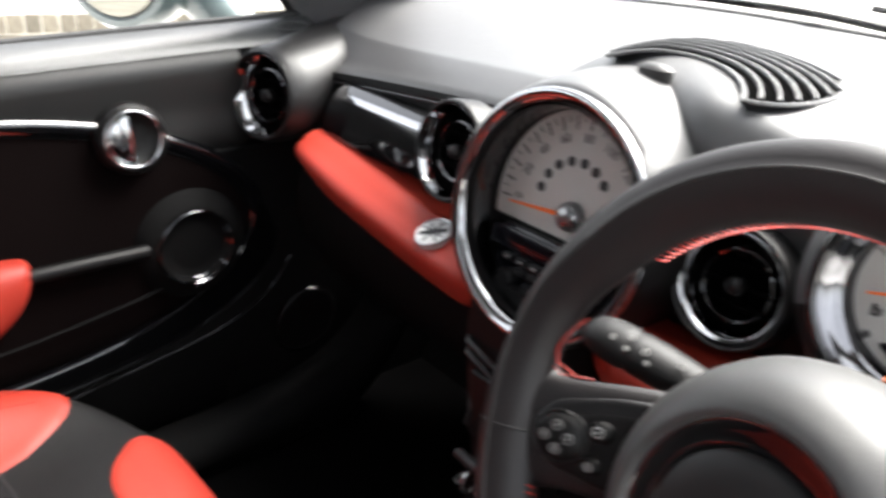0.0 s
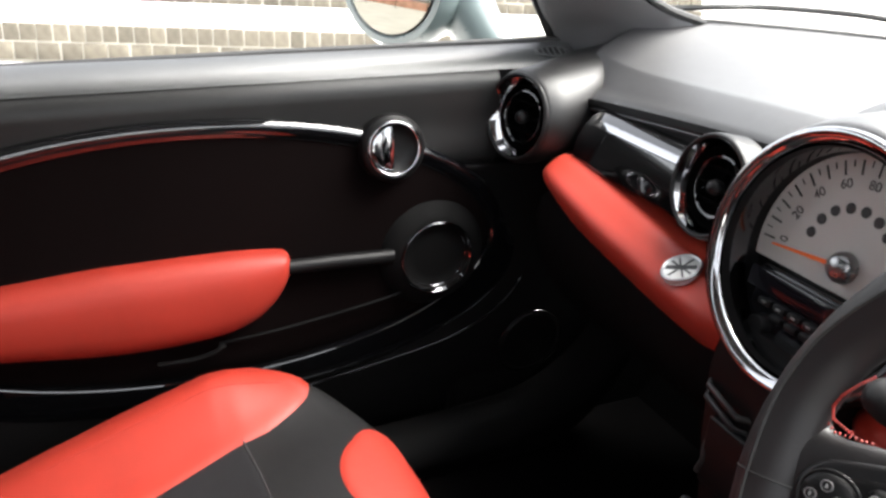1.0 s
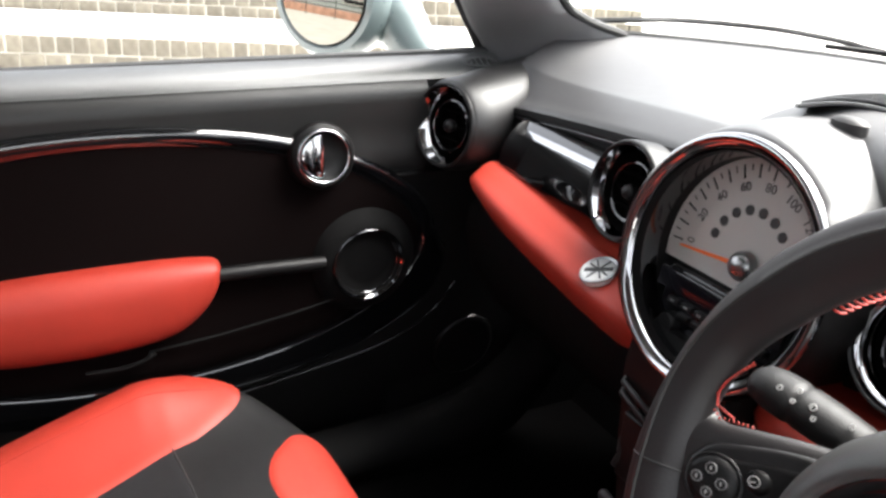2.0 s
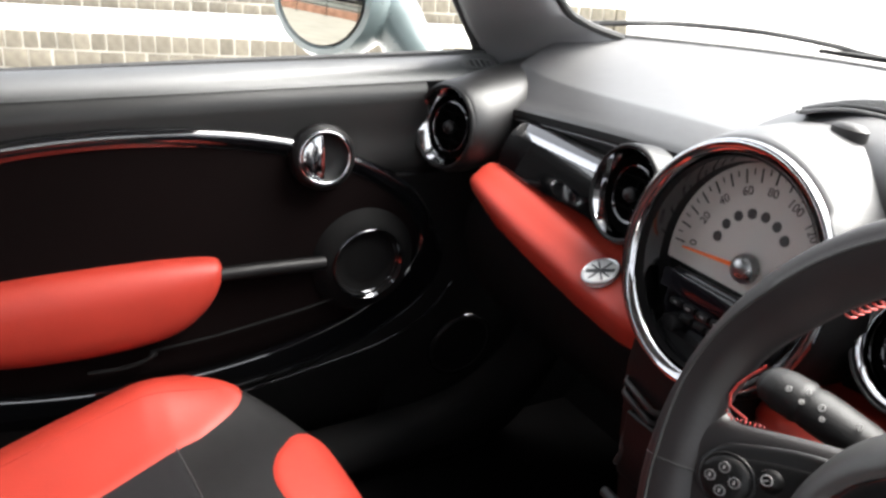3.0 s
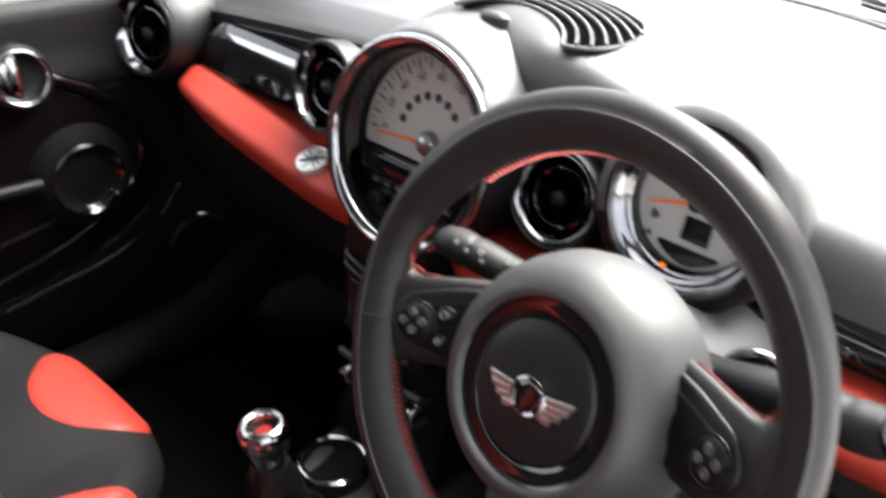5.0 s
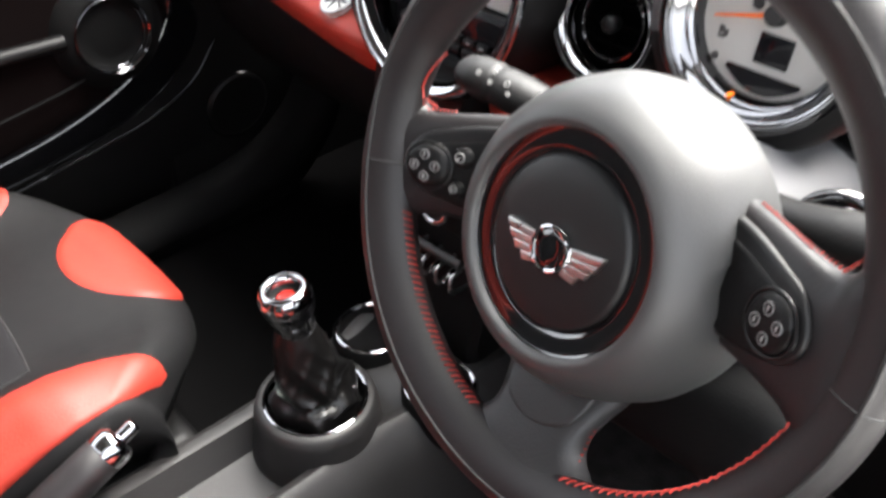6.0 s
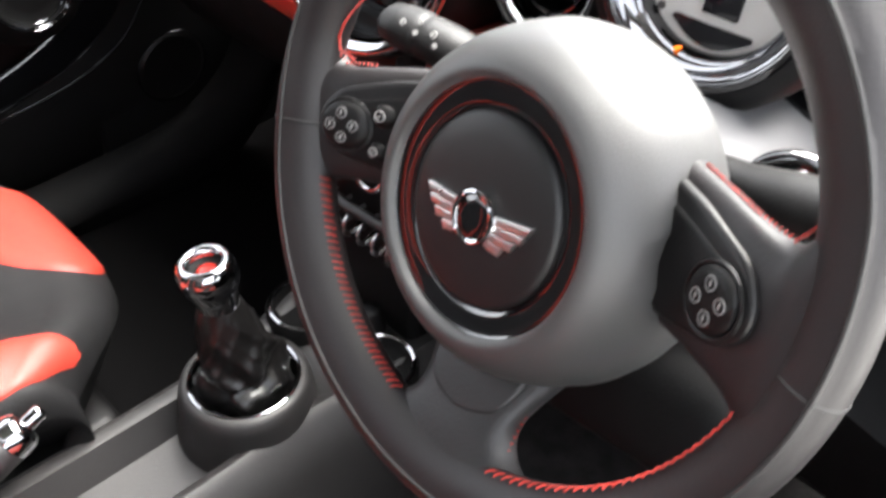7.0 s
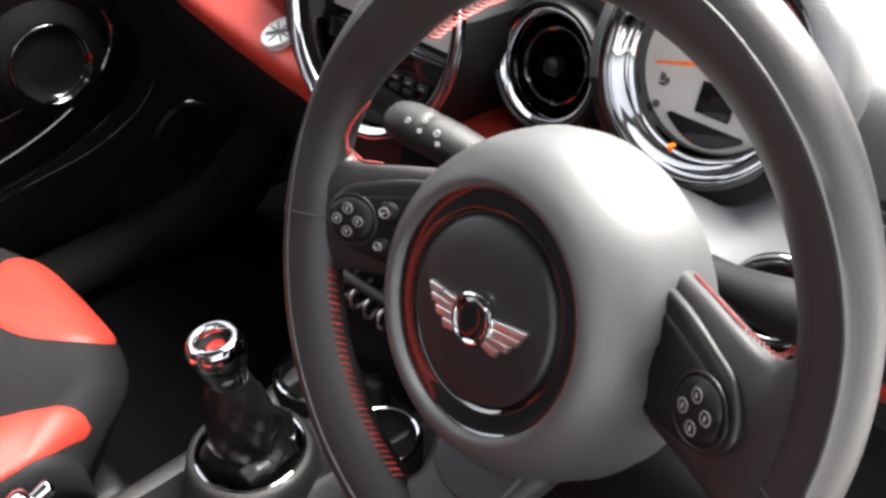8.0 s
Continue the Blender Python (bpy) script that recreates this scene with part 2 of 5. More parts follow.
def sett_row(parent, face, z, length, n, start, tall):
    """One course of small stone setts on the face of a step."""
    mesh = None
    y = start
    for k in range(n):
        if mesh is None:
            mesh = finish("sett", box(0, 0, 0, 0.05, length - 0.006, tall - 0.008, 0.004), SETT)
        ob = new("sett", mesh)
        ob.matrix_basis = STEP @ pose(-face + random.uniform(-0.004, 0.004), y, z, 0, 0, random.uniform(-1, 1))
        ob.scale = (1, random.uniform(0.9, 1.03), random.uniform(0.95, 1.02))
        ob.parent = parent
        y += length

lower_step = solid("lower_step", step_slab(0.0, 0.0, 0.234, 1.0), MORTAR, "low step faced with grey stone setts", "step", "structure")
upper_step = solid("upper_step", step_slab(1.0, 0.0, 0.43, 9.0), MORTAR, "upper step faced with grey stone setts", "step", "structure")
for k, (length, n) in enumerate(((0.092, 92), (0.132, 64))):
    sett_row(lower_step, 0.018, 0.178 - 0.112 * k, length, n, -4.5 + 0.05 * k, 0.110)
for k, (length, n) in enumerate(((0.105, 78), (0.120, 68))):
    sett_row(upper_step, 1.018, 0.374 - 0.112 * k, length, n, -4.2 + 0.05 * k, 0.110)
solid("step_top_lower", box(-0.52, -4.6, 0.237, 0.93, 16.8, 0.012, 0, STEP), ROAD, "pale concrete tread of the low step", "paving", "structure")
solid("step_top_upper", box(-5.52, -4.6, 0.433, 8.93, 16.8, 0.012, 0, STEP), ROAD, "pale concrete terrace above the steps", "paving", "structure")

# ---- a shop front with a railing, seen in the door mirror ----
shop = thing("shop_building", (-7, -26, 0), "low dark shop building with large windows behind a railing", "building")
part("wall", box(-7, -27, 2.1, 30, 2.0, 4.2, 0.02), mat("dark_grey_plaster", (0.26, 0.29, 0.30), 0.8, stain=0.2, stain_size=0.7), shop)
part("plinth", box(-7, -25.97, 0.22, 30, 0.1, 0.44, 0.01), mat("red_brick_plinth", (0.36, 0.20, 0.15), 0.85, stain=0.3, stain_size=3), shop, "red brick plinth")
part("roof", box(-7, -27, 4.28, 30.6, 2.6, 0.16, 0.02), RUBBER, shop)
for k in range(8):
    x = -20 + 3.6 * k
    w = part("window", box(x, -25.98, 1.75, 2.6, 0.08, 1.9, 0.01), SATIN, shop, "silver framed shop window")
    part("pane", box(x, -25.93, 1.75, 2.4, 0.02, 1.7), SCREEN, w)
    part("blind", box(x - 0.4, -25.915, 1.35, 1.1, 0.01, 0.5), HEADLINER if k % 2 else PRINT, w, "pale notice in the window")
rail = thing("railing", (-7, -23.4, 0), "dark metal railing in front of a shop", "railing")
for k in range(15):
    part("post", tube([(-20 + 1.9 * k, -23.4, 0), (-20 + 1.9 * k, -23.4, 1.05)], 0.03, 8), RUBBER, rail)
for z in (0.55, 0.8, 1.05):
    part("rail", tube([(-21, -23.4, z), (7, -23.4, z)], 0.025, 8), RUBBER, rail)

# ---- the shell of the car: floor, sides, roof, pillars, glass ----
def slab(name, a, b, material, label, category, bevel=0.01):
    c = [(p + q) / 2 for p, q in zip(a, b)]
    return solid(name, box(*c, *[abs(q - p) for p, q in zip(a, b)], bevel), material, label, category, "structure")

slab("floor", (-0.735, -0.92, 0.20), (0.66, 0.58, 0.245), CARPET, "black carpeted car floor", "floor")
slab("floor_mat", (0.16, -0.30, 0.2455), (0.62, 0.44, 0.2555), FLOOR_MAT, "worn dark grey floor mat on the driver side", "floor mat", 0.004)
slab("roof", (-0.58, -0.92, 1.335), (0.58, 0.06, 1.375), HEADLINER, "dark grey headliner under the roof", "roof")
# added out of view; its height sets how much rear light enters
slab("rear_blocker", (-0.66, -0.96, 0.2), (0.66, -0.90, 1.26), HEADLINER, "unseen dark wall that limits light from the rear", "wall")
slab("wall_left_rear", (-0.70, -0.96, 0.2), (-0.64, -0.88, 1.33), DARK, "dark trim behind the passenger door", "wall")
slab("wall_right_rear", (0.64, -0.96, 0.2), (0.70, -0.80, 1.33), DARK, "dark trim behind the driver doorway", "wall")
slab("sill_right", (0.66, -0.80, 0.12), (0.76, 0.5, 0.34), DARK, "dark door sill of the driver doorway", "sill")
# added out of view to cut the low light through the driver doorway
slab("side_blocker", (0.66, -0.80, 0.30), (0.72, 0.5, 0.68), DARK, "unseen dark wall that limits light from the driver doorway", "wall")
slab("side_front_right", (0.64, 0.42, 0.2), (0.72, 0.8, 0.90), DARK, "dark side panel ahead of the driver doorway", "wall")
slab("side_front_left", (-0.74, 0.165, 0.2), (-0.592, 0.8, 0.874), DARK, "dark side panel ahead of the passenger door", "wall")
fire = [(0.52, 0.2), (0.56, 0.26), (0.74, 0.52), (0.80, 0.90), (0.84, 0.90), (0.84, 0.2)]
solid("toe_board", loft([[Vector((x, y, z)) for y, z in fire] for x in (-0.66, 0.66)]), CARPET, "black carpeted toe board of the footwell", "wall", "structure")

def y_screen(x):
    a = max(abs(x) - 0.12, 0)
    return 0.75 - 1.3 * a * a - 2.2 * a ** 4

def glass_point(u, v):
    x = -0.60 + 1.2 * u
    top = Vector((x * 0.86, 0.06 - 0.25 * x * x, 1.34))
    low = Vector((x, y_screen(x) + 0.012, 0.925))
    return low.lerp(top, v)

def thick(f, nu, nv, deep):
    """A curved sheet given thickness."""
    bm = sheet(f, nu, nv)
    bmesh.ops.recalc_face_normals(bm, faces=bm.faces)
    bmesh.ops.solidify(bm, geom=bm.faces[:] + bm.edges[:] + bm.verts[:], thickness=deep)
    return bm

screen = solid("windscreen", sheet(glass_point, 31, 8), GLASS, "clear curved windscreen above the dashboard", "window", "structure")
screen.visible_shadow = False
solid("windscreen_seal", tube([Vector((x, y_screen(x) + 0.006, 0.932)) for x in np.linspace(-0.60, 0.60, 41)], 0.007, 8), RUBBER, "black rubber seal along the windscreen base", "seal", "structure")

def pillar(side, name):
    rows = [((-0.66, 0.36, 0.80), (-0.50, 0.52, 0.86)), ((-0.645, 0.325, 0.888), (-0.513, 0.485, 0.93)), ((-0.636, 0.292, 0.93), (-0.518, 0.41, 0.955)),
            ((-0.628, 0.262, 0.975), (-0.512, 0.355, 0.992)), ((-0.60, 0.14, 1.16), (-0.50, 0.20, 1.17)), ((-0.55, -0.02, 1.335), (-0.47, 0.03, 1.335))]
    rows = list(zip(spline([a for a, b in rows], 20), spline([b for a, b in rows], 20)))
    rings_ = []
    for a, b in rows:
        mid, d = (a + b) / 2, (b - a)
        inward = Vector((0.8, -0.6, 0.1)).normalized() * 0.028
        out = Vector((-0.7, 0.7, 0.0)) * 0.02
        sec = [a, a + inward * 0.55 + d * 0.06, a + inward + d * 0.2, mid + inward * 1.15, b + inward - d * 0.2, b + inward * 0.5 - d * 0.05, b, b + out, mid + out * 2.2, a + out]
        rings_.append([Vector((p.x * side, p.y, p.z)) for p in sec])
    return solid(name, loft(rings_), PILLAR, "grey trim of the raked windscreen pillar", "pillar", "structure", 60)

pillar(1, "pillar_left")
pillar(-1, "pillar_right")
solid("screen_side_seal", tube(spline([(-0.535, 0.49, 0.926), (-0.512, 0.482, 0.934), (-0.516, 0.412, 0.956), (-0.510, 0.356, 0.995), (-0.497, 0.20, 1.175)], 24), 0.0065, 8), RUBBER, "black rubber seal beside the windscreen", "seal", "structure")
seal = tube(spline([(-0.652, 0.33, 0.885), (-0.636, 0.268, 0.975), (-0.612, 0.14, 1.16), (-0.56, -0.02, 1.33)], 16), 0.010, 8)
solid("pillar_seal", seal, RUBBER, "black rubber door seal along the pillar", "seal", "structure")

# ---- bonnet, wipers and door mirror outside ----
def bonnet_point(u, v):
    x = -0.72 + 1.44 * u
    return Vector((x, y_screen(x * 0.8) + 0.17 + (1.55 - y_screen(x * 0.8)) * v * 0.6, 0.905 - 0.05 * v - 0.16 * v * v - 0.10 * (x / 0.72) ** 4 - 0.02 * v * (x / 0.7) ** 2))
solid("bonnet", thick(bonnet_point, 25, 12, 0.015), PAINT, "pale blue-grey bonnet beyond the windscreen", "bonnet", "structure")
slab("scuttle", (-0.66, 0.74, 0.84), (0.66, 0.95, 0.875), DARK, "dark scuttle panel below the windscreen", "panel")

def wiper(pts, pivot):
    w = thing("wiper", pts[0], "black wiper arm lying along the windscreen base", "wiper", "windscreen wipers")
    part("blade", tube(spline(pts, 40), 0.0045, 6), RUBBER, w)
    a = Vector(pts[0]).lerp(Vector(pts[-1]), 0.5)
    part("arm", tube(spline([pivot, (Vector(pivot) + a) / 2 + Vector((0, 0, 0.016)), a + Vector((0, 0, 0.012))], 14), [0.006 - 0.0002 * k for k in range(14)], 8), DARK, w)
    part("spindle", lathe([(0, 0.014), (0.012, 0.012), (0.014, -0.03), (0, -0.03)], 16, Matrix.Translation(pivot)), DARK, w)
    return w
wiper([(-0.56, 0.44, 0.947), (-0.51, 0.514, 0.956), (-0.503, 0.566, 0.957), (-0.455, 0.634, 0.958), (-0.393, 0.683, 0.9575), (-0.338, 0.742, 0.950), (-0.285, 0.757, 0.945), (-0.1, 0.80, 0.942), (0.0, 0.82, 0.94)], (0.06, 0.84, 0.93))
wiper([(-0.02, 0.79, 0.962), (0.2, 0.78, 0.955), (0.42, 0.70, 0.945), (0.54, 0.60, 0.935)], (0.56, 0.66, 0.915))

mirror_m = Matrix.Translation((-0.870, 0.147, 0.945)) @ Matrix.Rotation(radians(27), 4, "Z") @ Matrix.Rotation(radians(85.7), 4, "X")
mirror = thing("door_mirror", (-0.68, 0.30, 0.87), "pale grey oval door mirror outside the passenger window", "mirror")
shell_rings = []
for r, h in ((0.90, -0.004), (0.99, 0.005), (1.10, 0.004), (1.19, -0.012), (1.20, -0.03), (1.08, -0.07), (0.8, -0.10), (0.45, -0.125), (0.05, -0.13)):
    shell_rings.append([mirror_m @ Vector((0.098 * r * math.cos(a), 0.088 * r * math.sin(a), h)) for a in np.linspace(0, 2 * math.pi, 40, endpoint=False)])
part("shell", loft(shell_rings), PAINT, mirror)
part("rim", ring(0.085, 0.0035, mirror_m @ Matrix.Diagonal((1.05, 0.94, 1, 1)), 48, 8), RUBBER, mirror)
part("glass", lathe([(0, 0.0062), (0.05, 0.006), (0.086, 0.005), (0.086, 0.001), (0, 0.001)], 40, mirror_m @ Matrix.Diagonal((1.05, 0.94, 1, 1))), MIRROR, mirror, "reflecting mirror glass")
part("stalk", tube(spline([(-0.70, 0.31, 0.81), (-0.775, 0.275, 0.868), (-0.815, 0.25, 0.92), (-0.84, 0.22, 0.95)], 12), [0.032 + 0.0016 * k for k in range(12)], 16, squash=1.1), PAINT, mirror)

# ---- passenger door ----
door = thing("passenger_door", (-0.62, -0.3, 0.30), "closed black passenger door with gloss black oval trim", "car door")
PROFILE = [(-0.655, 0.880)] + [(-0.634, 0.886), (-0.614, 0.8825), (-0.596, 0.8735), (-0.583, 0.8615), (-0.576, 0.8495), (-0.5735, 0.839)] + [(-0.5735, 0.826), (-0.576, 0.79), (-0.577, 0.73), (-0.575, 0.70), (-0.575, 0.60), (-0.577, 0.50), (-0.58, 0.42), (-0.60, 0.33), (-0.62, 0.28), (-0.66, 0.28)]

def door_x(z):
    for (x0, z0), (x1, z1) in zip(PROFILE[1:], PROFILE[2:]):
        if z1 <= z <= z0:
            return x0 + (x1 - x0) * (z0 - z) / max(z0 - z1, 1e-6)
    return -0.63 if z > 0.88 else -0.60
def door_skin(profile, front=0.33, back=-0.87):
    line = spline([(x, 0, z) for x, z in profile], 40)
    return loft([[Vector((p.x, y, p.z + (0.002 + 0.0229 * (y - 0.2) if p.z > 0.8 else 0))) for p in line] for y in np.linspace(back, front, 30)])
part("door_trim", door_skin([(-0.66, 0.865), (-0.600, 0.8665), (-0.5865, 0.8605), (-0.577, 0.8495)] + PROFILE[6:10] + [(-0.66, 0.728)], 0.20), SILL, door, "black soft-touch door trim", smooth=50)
part("sill_cap", door_skin(PROFILE[:4] + [(-0.5845, 0.8615), (-0.592, 0.859), (-0.66, 0.855)], 0.33), SILL_CAP, door, "sill cap below the window, greyed for the light on it", smooth=50)
# lower trim in darker plastic: the weak light there is in its colour
part("lower_door_trim", door_skin([(-0.66, 0.729)] + PROFILE[9:]), DARK, door, "lower door trim, blackened for the little light there", smooth=50)
part("outer_skin", box(-0.715, -0.27, 0.52, 0.05, 1.24, 0.68, 0.02), PAINT, door, "pale blue-grey outer panel")
part("window_seal", tube([(-0.640, -0.87, 0.8575), (-0.640, -0.42, 0.868), (-0.639, -0.1, 0.8785), (-0.637, 0.33, 0.8905)], 0.0075, 8), RUBBER, door, "black rubber window seal")
OY, OZ, OA, OB = -0.22, 0.636, 0.43, 0.18

def oval(th, k):
    return OY + OA * k * math.cos(th), OZ + OB * k * math.sin(th)
ins = []
for k, push in ((1.0, 0.001), (0.97, 0.006), (0.85, 0.008), (0.6, 0.008), (0.3, 0.008), (0.02, 0.008)):
    ins.append([Vector((door_x(z) + push, y, z)) for y, z in (oval(t, k) for t in np.linspace(0, 2 * math.pi, 90, endpoint=False))])
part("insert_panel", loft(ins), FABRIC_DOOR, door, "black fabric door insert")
band = []
for t in np.linspace(0, 2 * math.pi, 140, endpoint=False):
    s = math.sin(t)
    low = min(max(0.4 - 2.5 * s, 0), 1)
    inner = 0.955 + 0.045 * max(-s, 0) ** 0.6 - 0.12 * max(s, 0)
    outer = 1.03 + 0.27 * max(-s, 0) ** 0.8 - 0.03 * max(s, 0)
    row = []
    for q in range(9):
        reach = (0, 0.2, 0.4, 0.55, 0.67, 0.77, 0.86, 0.94, 1)[q]
        reach += ((0, 0.015, 0.035, 0.06, 0.09, 0.2, 0.45, 0.8, 1)[q] - reach) * low
        rise = (0.003, 0.0092, 0.0124, 0.0135, 0.0138, 0.0132, 0.0116, 0.0088, 0.002)[q]
        rise += ((0.003, 0.0100, 0.0130, 0.0138, 0.0136, 0.0126, 0.0098, 0.0058, 0.001)[q] - rise) * low
        k = inner + (outer - inner) * reach
        y, z = oval(t, k)
        row.append(Vector((door_x(z) + rise, y, z)))
    band.append(row)
part("oval_trim", loft(band, closed=False, cap=False, wrap=True), PIANO, door, "gloss black oval trim band", smooth=24)
sections = []
for y, top, low, deep in ((-0.72, 0.606, 0.566, 0.02), (-0.66, 0.614, 0.550, 0.034), (-0.55, 0.621, 0.538, 0.042), (-0.45, 0.628, 0.530, 0.045), (-0.36, 0.636, 0.519, 0.045), (-0.27, 0.639, 0.517, 0.045),
                          (-0.20, 0.640, 0.524, 0.044), (-0.16, 0.639, 0.537, 0.042), (-0.13, 0.637, 0.562, 0.038), (-0.114, 0.634, 0.588, 0.032), (-0.107, 0.628, 0.609, 0.02), (-0.105, 0.622, 0.617, 0.008)):
    zc, hz = (top + low) / 2, (top - low) / 2
    row = []
    for a in np.linspace(0, 2 * math.pi, 28, endpoint=False):
        c, s = math.cos(a), math.sin(a)
        row.append(Vector((-0.573 + deep * math.copysign(abs(c) ** 0.75, c), y, zc + hz * math.copysign(abs(s) ** 0.7, s))))
    sections.append(row)
fine = [[None] * 28 for _ in range(60)]
for j in range(28):
    for i, p in enumerate(spline([r[j] for r in sections], 60)):
        fine[i][j] = p
part("armrest", loft(fine), RED, door, "padded red leather armrest", smooth=80)
part("pull_bar", tube([(-0.556, -0.125, 0.612), (-0.553, -0.04, 0.613), (-0.556, 0.04, 0.610)], 0.0105, 14), DARK, door, "black grab bar", smooth=70)
part("release_catch", tube(spline([(-0.556, -0.285, 0.494), (-0.550, -0.24, 0.497), (-0.546, -0.212, 0.506), (-0.548, -0.203, 0.512), (-0.560, -0.198, 0.505)], 16), 0.0032, 8), FOOTWELL, door)
part("pocket_lip", tube(spline([(-0.562, -0.205, 0.508), (-0.559, -0.11, 0.519), (-0.559, 0.02, 0.540), (-0.562, 0.075, 0.552)], 24), 0.0021, 8), FOOTWELL, door, "black lip of the door pocket")
part("moulding_edge", tube(spline([(-0.572, -0.092, 0.408), (-0.572, 0.031, 0.428), (-0.572, 0.143, 0.451), (-0.571, 0.220, 0.489), (-0.571, 0.266, 0.542)], 30), 0.0016, 8), PIANO, door, "thin gloss moulding edge")
spk = facing_x((-0.572, 0.106, 0.602))
speaker = part("speaker_housing", lathe([(0.088, -0.008), (0.080, 0.006), (0.070, 0.016), (0.060, 0.022), (0.054, 0.024), (0.050, 0.022), (0.047, 0.016), (0.045, 0.013), (0.03, 0.015), (0, 0.016)], 56, spk), FOOTWELL, door, smooth=70)
part("speaker_ring", lathe([(0.0550, 0.0240), (0.0545, 0.0262), (0.0535, 0.0266), (0.0525, 0.0256), (0.0488, 0.0190), (0.0470, 0.0170)], 64, spk), DARK_CHROME, speaker, "dark chrome bezel ring", smooth=60)
hm = facing_x((-0.563, 0.036, 0.766), 8)
handle = part("handle_bezel", lathe([(0.034, -0.004), (0.036, 0.010), (0.039, 0.014), (0.043, 0.012), (0.046, 0.006), (0.046, -0.012)], 56, hm), DARK, door, smooth=70)
part("handle_ring", ring(0.0355, 0.0024, hm @ Matrix.Translation((0, 0, 0.0125)), 56, 10), CHROME, handle, "chrome ring")
part("handle_cup", lathe([(0.035, 0.008), (0.030, 0.004), (0.015, 0.002), (0, 0.002)], 40, hm), DARK, handle)
half = [(0.0, -0.032)] + [(-0.033 * math.sin(a), -0.033 * math.cos(a)) for a in np.linspace(0.1, math.pi - 0.1, 18)] + [(0.0, 0.032)] + [(0.004 * math.sin(a), 0.032 * math.cos(a)) for a in np.linspace(0.3, math.pi - 0.3, 8)]
part("handle_lever", plate(round_outline(half, 48), -0.004, 0.009, hm, 0.006), CHROME, handle, "chrome release lever")
part("lower_bezel", ring(0.058, 0.0013, facing_x((-0.565, 0.287, 0.424), -6), 56, 8), PIANO, door, "gloss bezel of a low speaker")
part("lower_speaker", lathe([(0.056, 0.0), (0.05, 0.004), (0.03, 0.002), (0, 0.0)], 40, facing_x((-0.568, 0.287, 0.424), -6)), DARK, door)

sill = []
for p, q in zip(spline([(-0.555, -0.9, 0.30), (-0.545, -0.2, 0.30), (-0.535, 0.12, 0.318), (-0.53, 0.27, 0.338), (-0.53, 0.36, 0.385), (-0.53, 0.41, 0.45), (-0.53, 0.44, 0.56)], 50),
                spline([(-0.50, -0.9, 0.262), (-0.50, -0.2, 0.262), (-0.50, 0.10, 0.272), (-0.50, 0.31, 0.292), (-0.50, 0.41, 0.36), (-0.50, 0.46, 0.44), (-0.50, 0.49, 0.56)], 50)):
    mid = (p + q) / 2
    sill.append([p + Vector((-0.05, 0, -0.01)), p, p.lerp(q, 0.25) + Vector((0.006, 0, 0.003)), mid + Vector((0.008, 0, 0.004)), q + Vector((0.002, 0, 0.004)), q, q + Vector((-0.02, 0, -0.05)), p + Vector((-0.05, 0, -0.08))])
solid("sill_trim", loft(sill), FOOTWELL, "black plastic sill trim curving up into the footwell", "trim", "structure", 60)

# ---- dashboard ----
dash = thing("dashboard", (0, 0.35, 0.42), "dark grey soft-touch dashboard with a hump over the central dial", "dashboard")

def z_lip(x):
    return 0.887 - 0.034 * (max(abs(x) - 0.1, 0) / 0.4) ** 1.3

def z_top(x, y):
    """Height of the dashboard's upper surface."""
    lip, yw = z_lip(x), y_screen(x)
    s = min(max((y - 0.285) / max(yw - 0.285, 0.05), 0), 1)
    base = lip + (0.93 - lip) * (1 - (1 - s) ** 1.8)
    d = x - 0.01
    hump = 0.951 - 0.9 * (y - 0.375) ** 2 - (0.6 if d > 0 else (3.2 if y < 0.33 else max(3.2 - 9 * (y - 0.33), 1.7))) * d * d
    k = 0.018
    h = min(max(0.5 + 0.5 * (hump - base) / k, 0), 1)
    return base + (hump - base) * h + k * h * (1 - h) * 0.5

def dash_section(x):
    lip = z_top(x, 0.285)
    yw = y_screen(x)
    pts = [Vector((x, y, z_top(x, y) + 0.004)) for y in 0.334 + (yw - 0.334) * np.linspace(1, 0, 22) ** 1.2]
    soft = min(max((x - 0.04) / 0.05, 0), 1)
    hard_lip = [(0.3160, -0.0010), (0.3010, -0.0075), (0.2905, -0.0170), (0.2870, -0.027), (0.301, -0.040)]
    soft_lip = [(0.290, -0.001), (0.279, -0.010), (0.271, -0.024), (0.267, -0.042), (0.266, -0.062)]
    pts += [Vector((x, a + (c - a) * soft, lip + b + (d - b) * soft)) for (a, b), (c, d) in zip(hard_lip, soft_lip)]
    pts += [Vector((x, 0.306 - 0.018 * soft, 0.80 - 0.004 * soft))]
    pts += [Vector((x, 0.302 - 0.008 * soft, 0.70)), Vector((x, 0.31, 0.66)), Vector((x, 0.36, 0.58)), Vector((x, 0.44, 0.50)), Vector((x, yw, 0.52 if abs(x) > .5 else 0.50)), Vector((x, yw + 0.01, 0.90))]
    return pts
part("dash_top", loft([dash_section(x) for x in np.linspace(-0.545, 0.62, 100)]), DASH, dash, smooth=50)

# the defroster grille: a flat crescent bed blackened as shaded depth, with curved slats
GX, GY = 0.04, 0.245
def grille_point(r, a, up):
    x, y = GX + r * math.cos(a), GY + r * math.sin(a)
    return Vector((x, y, z_top(x, y) + 0.004 + up))
def grille_reach(a):
    t = (a - radians(25)) / radians(116)
    return 0.103 + 0.100 * max(math.sin(math.pi * min(max(t, 0), 1) ** 0.9), 0) ** 0.8
arc = np.linspace(radians(25), radians(141), 60)
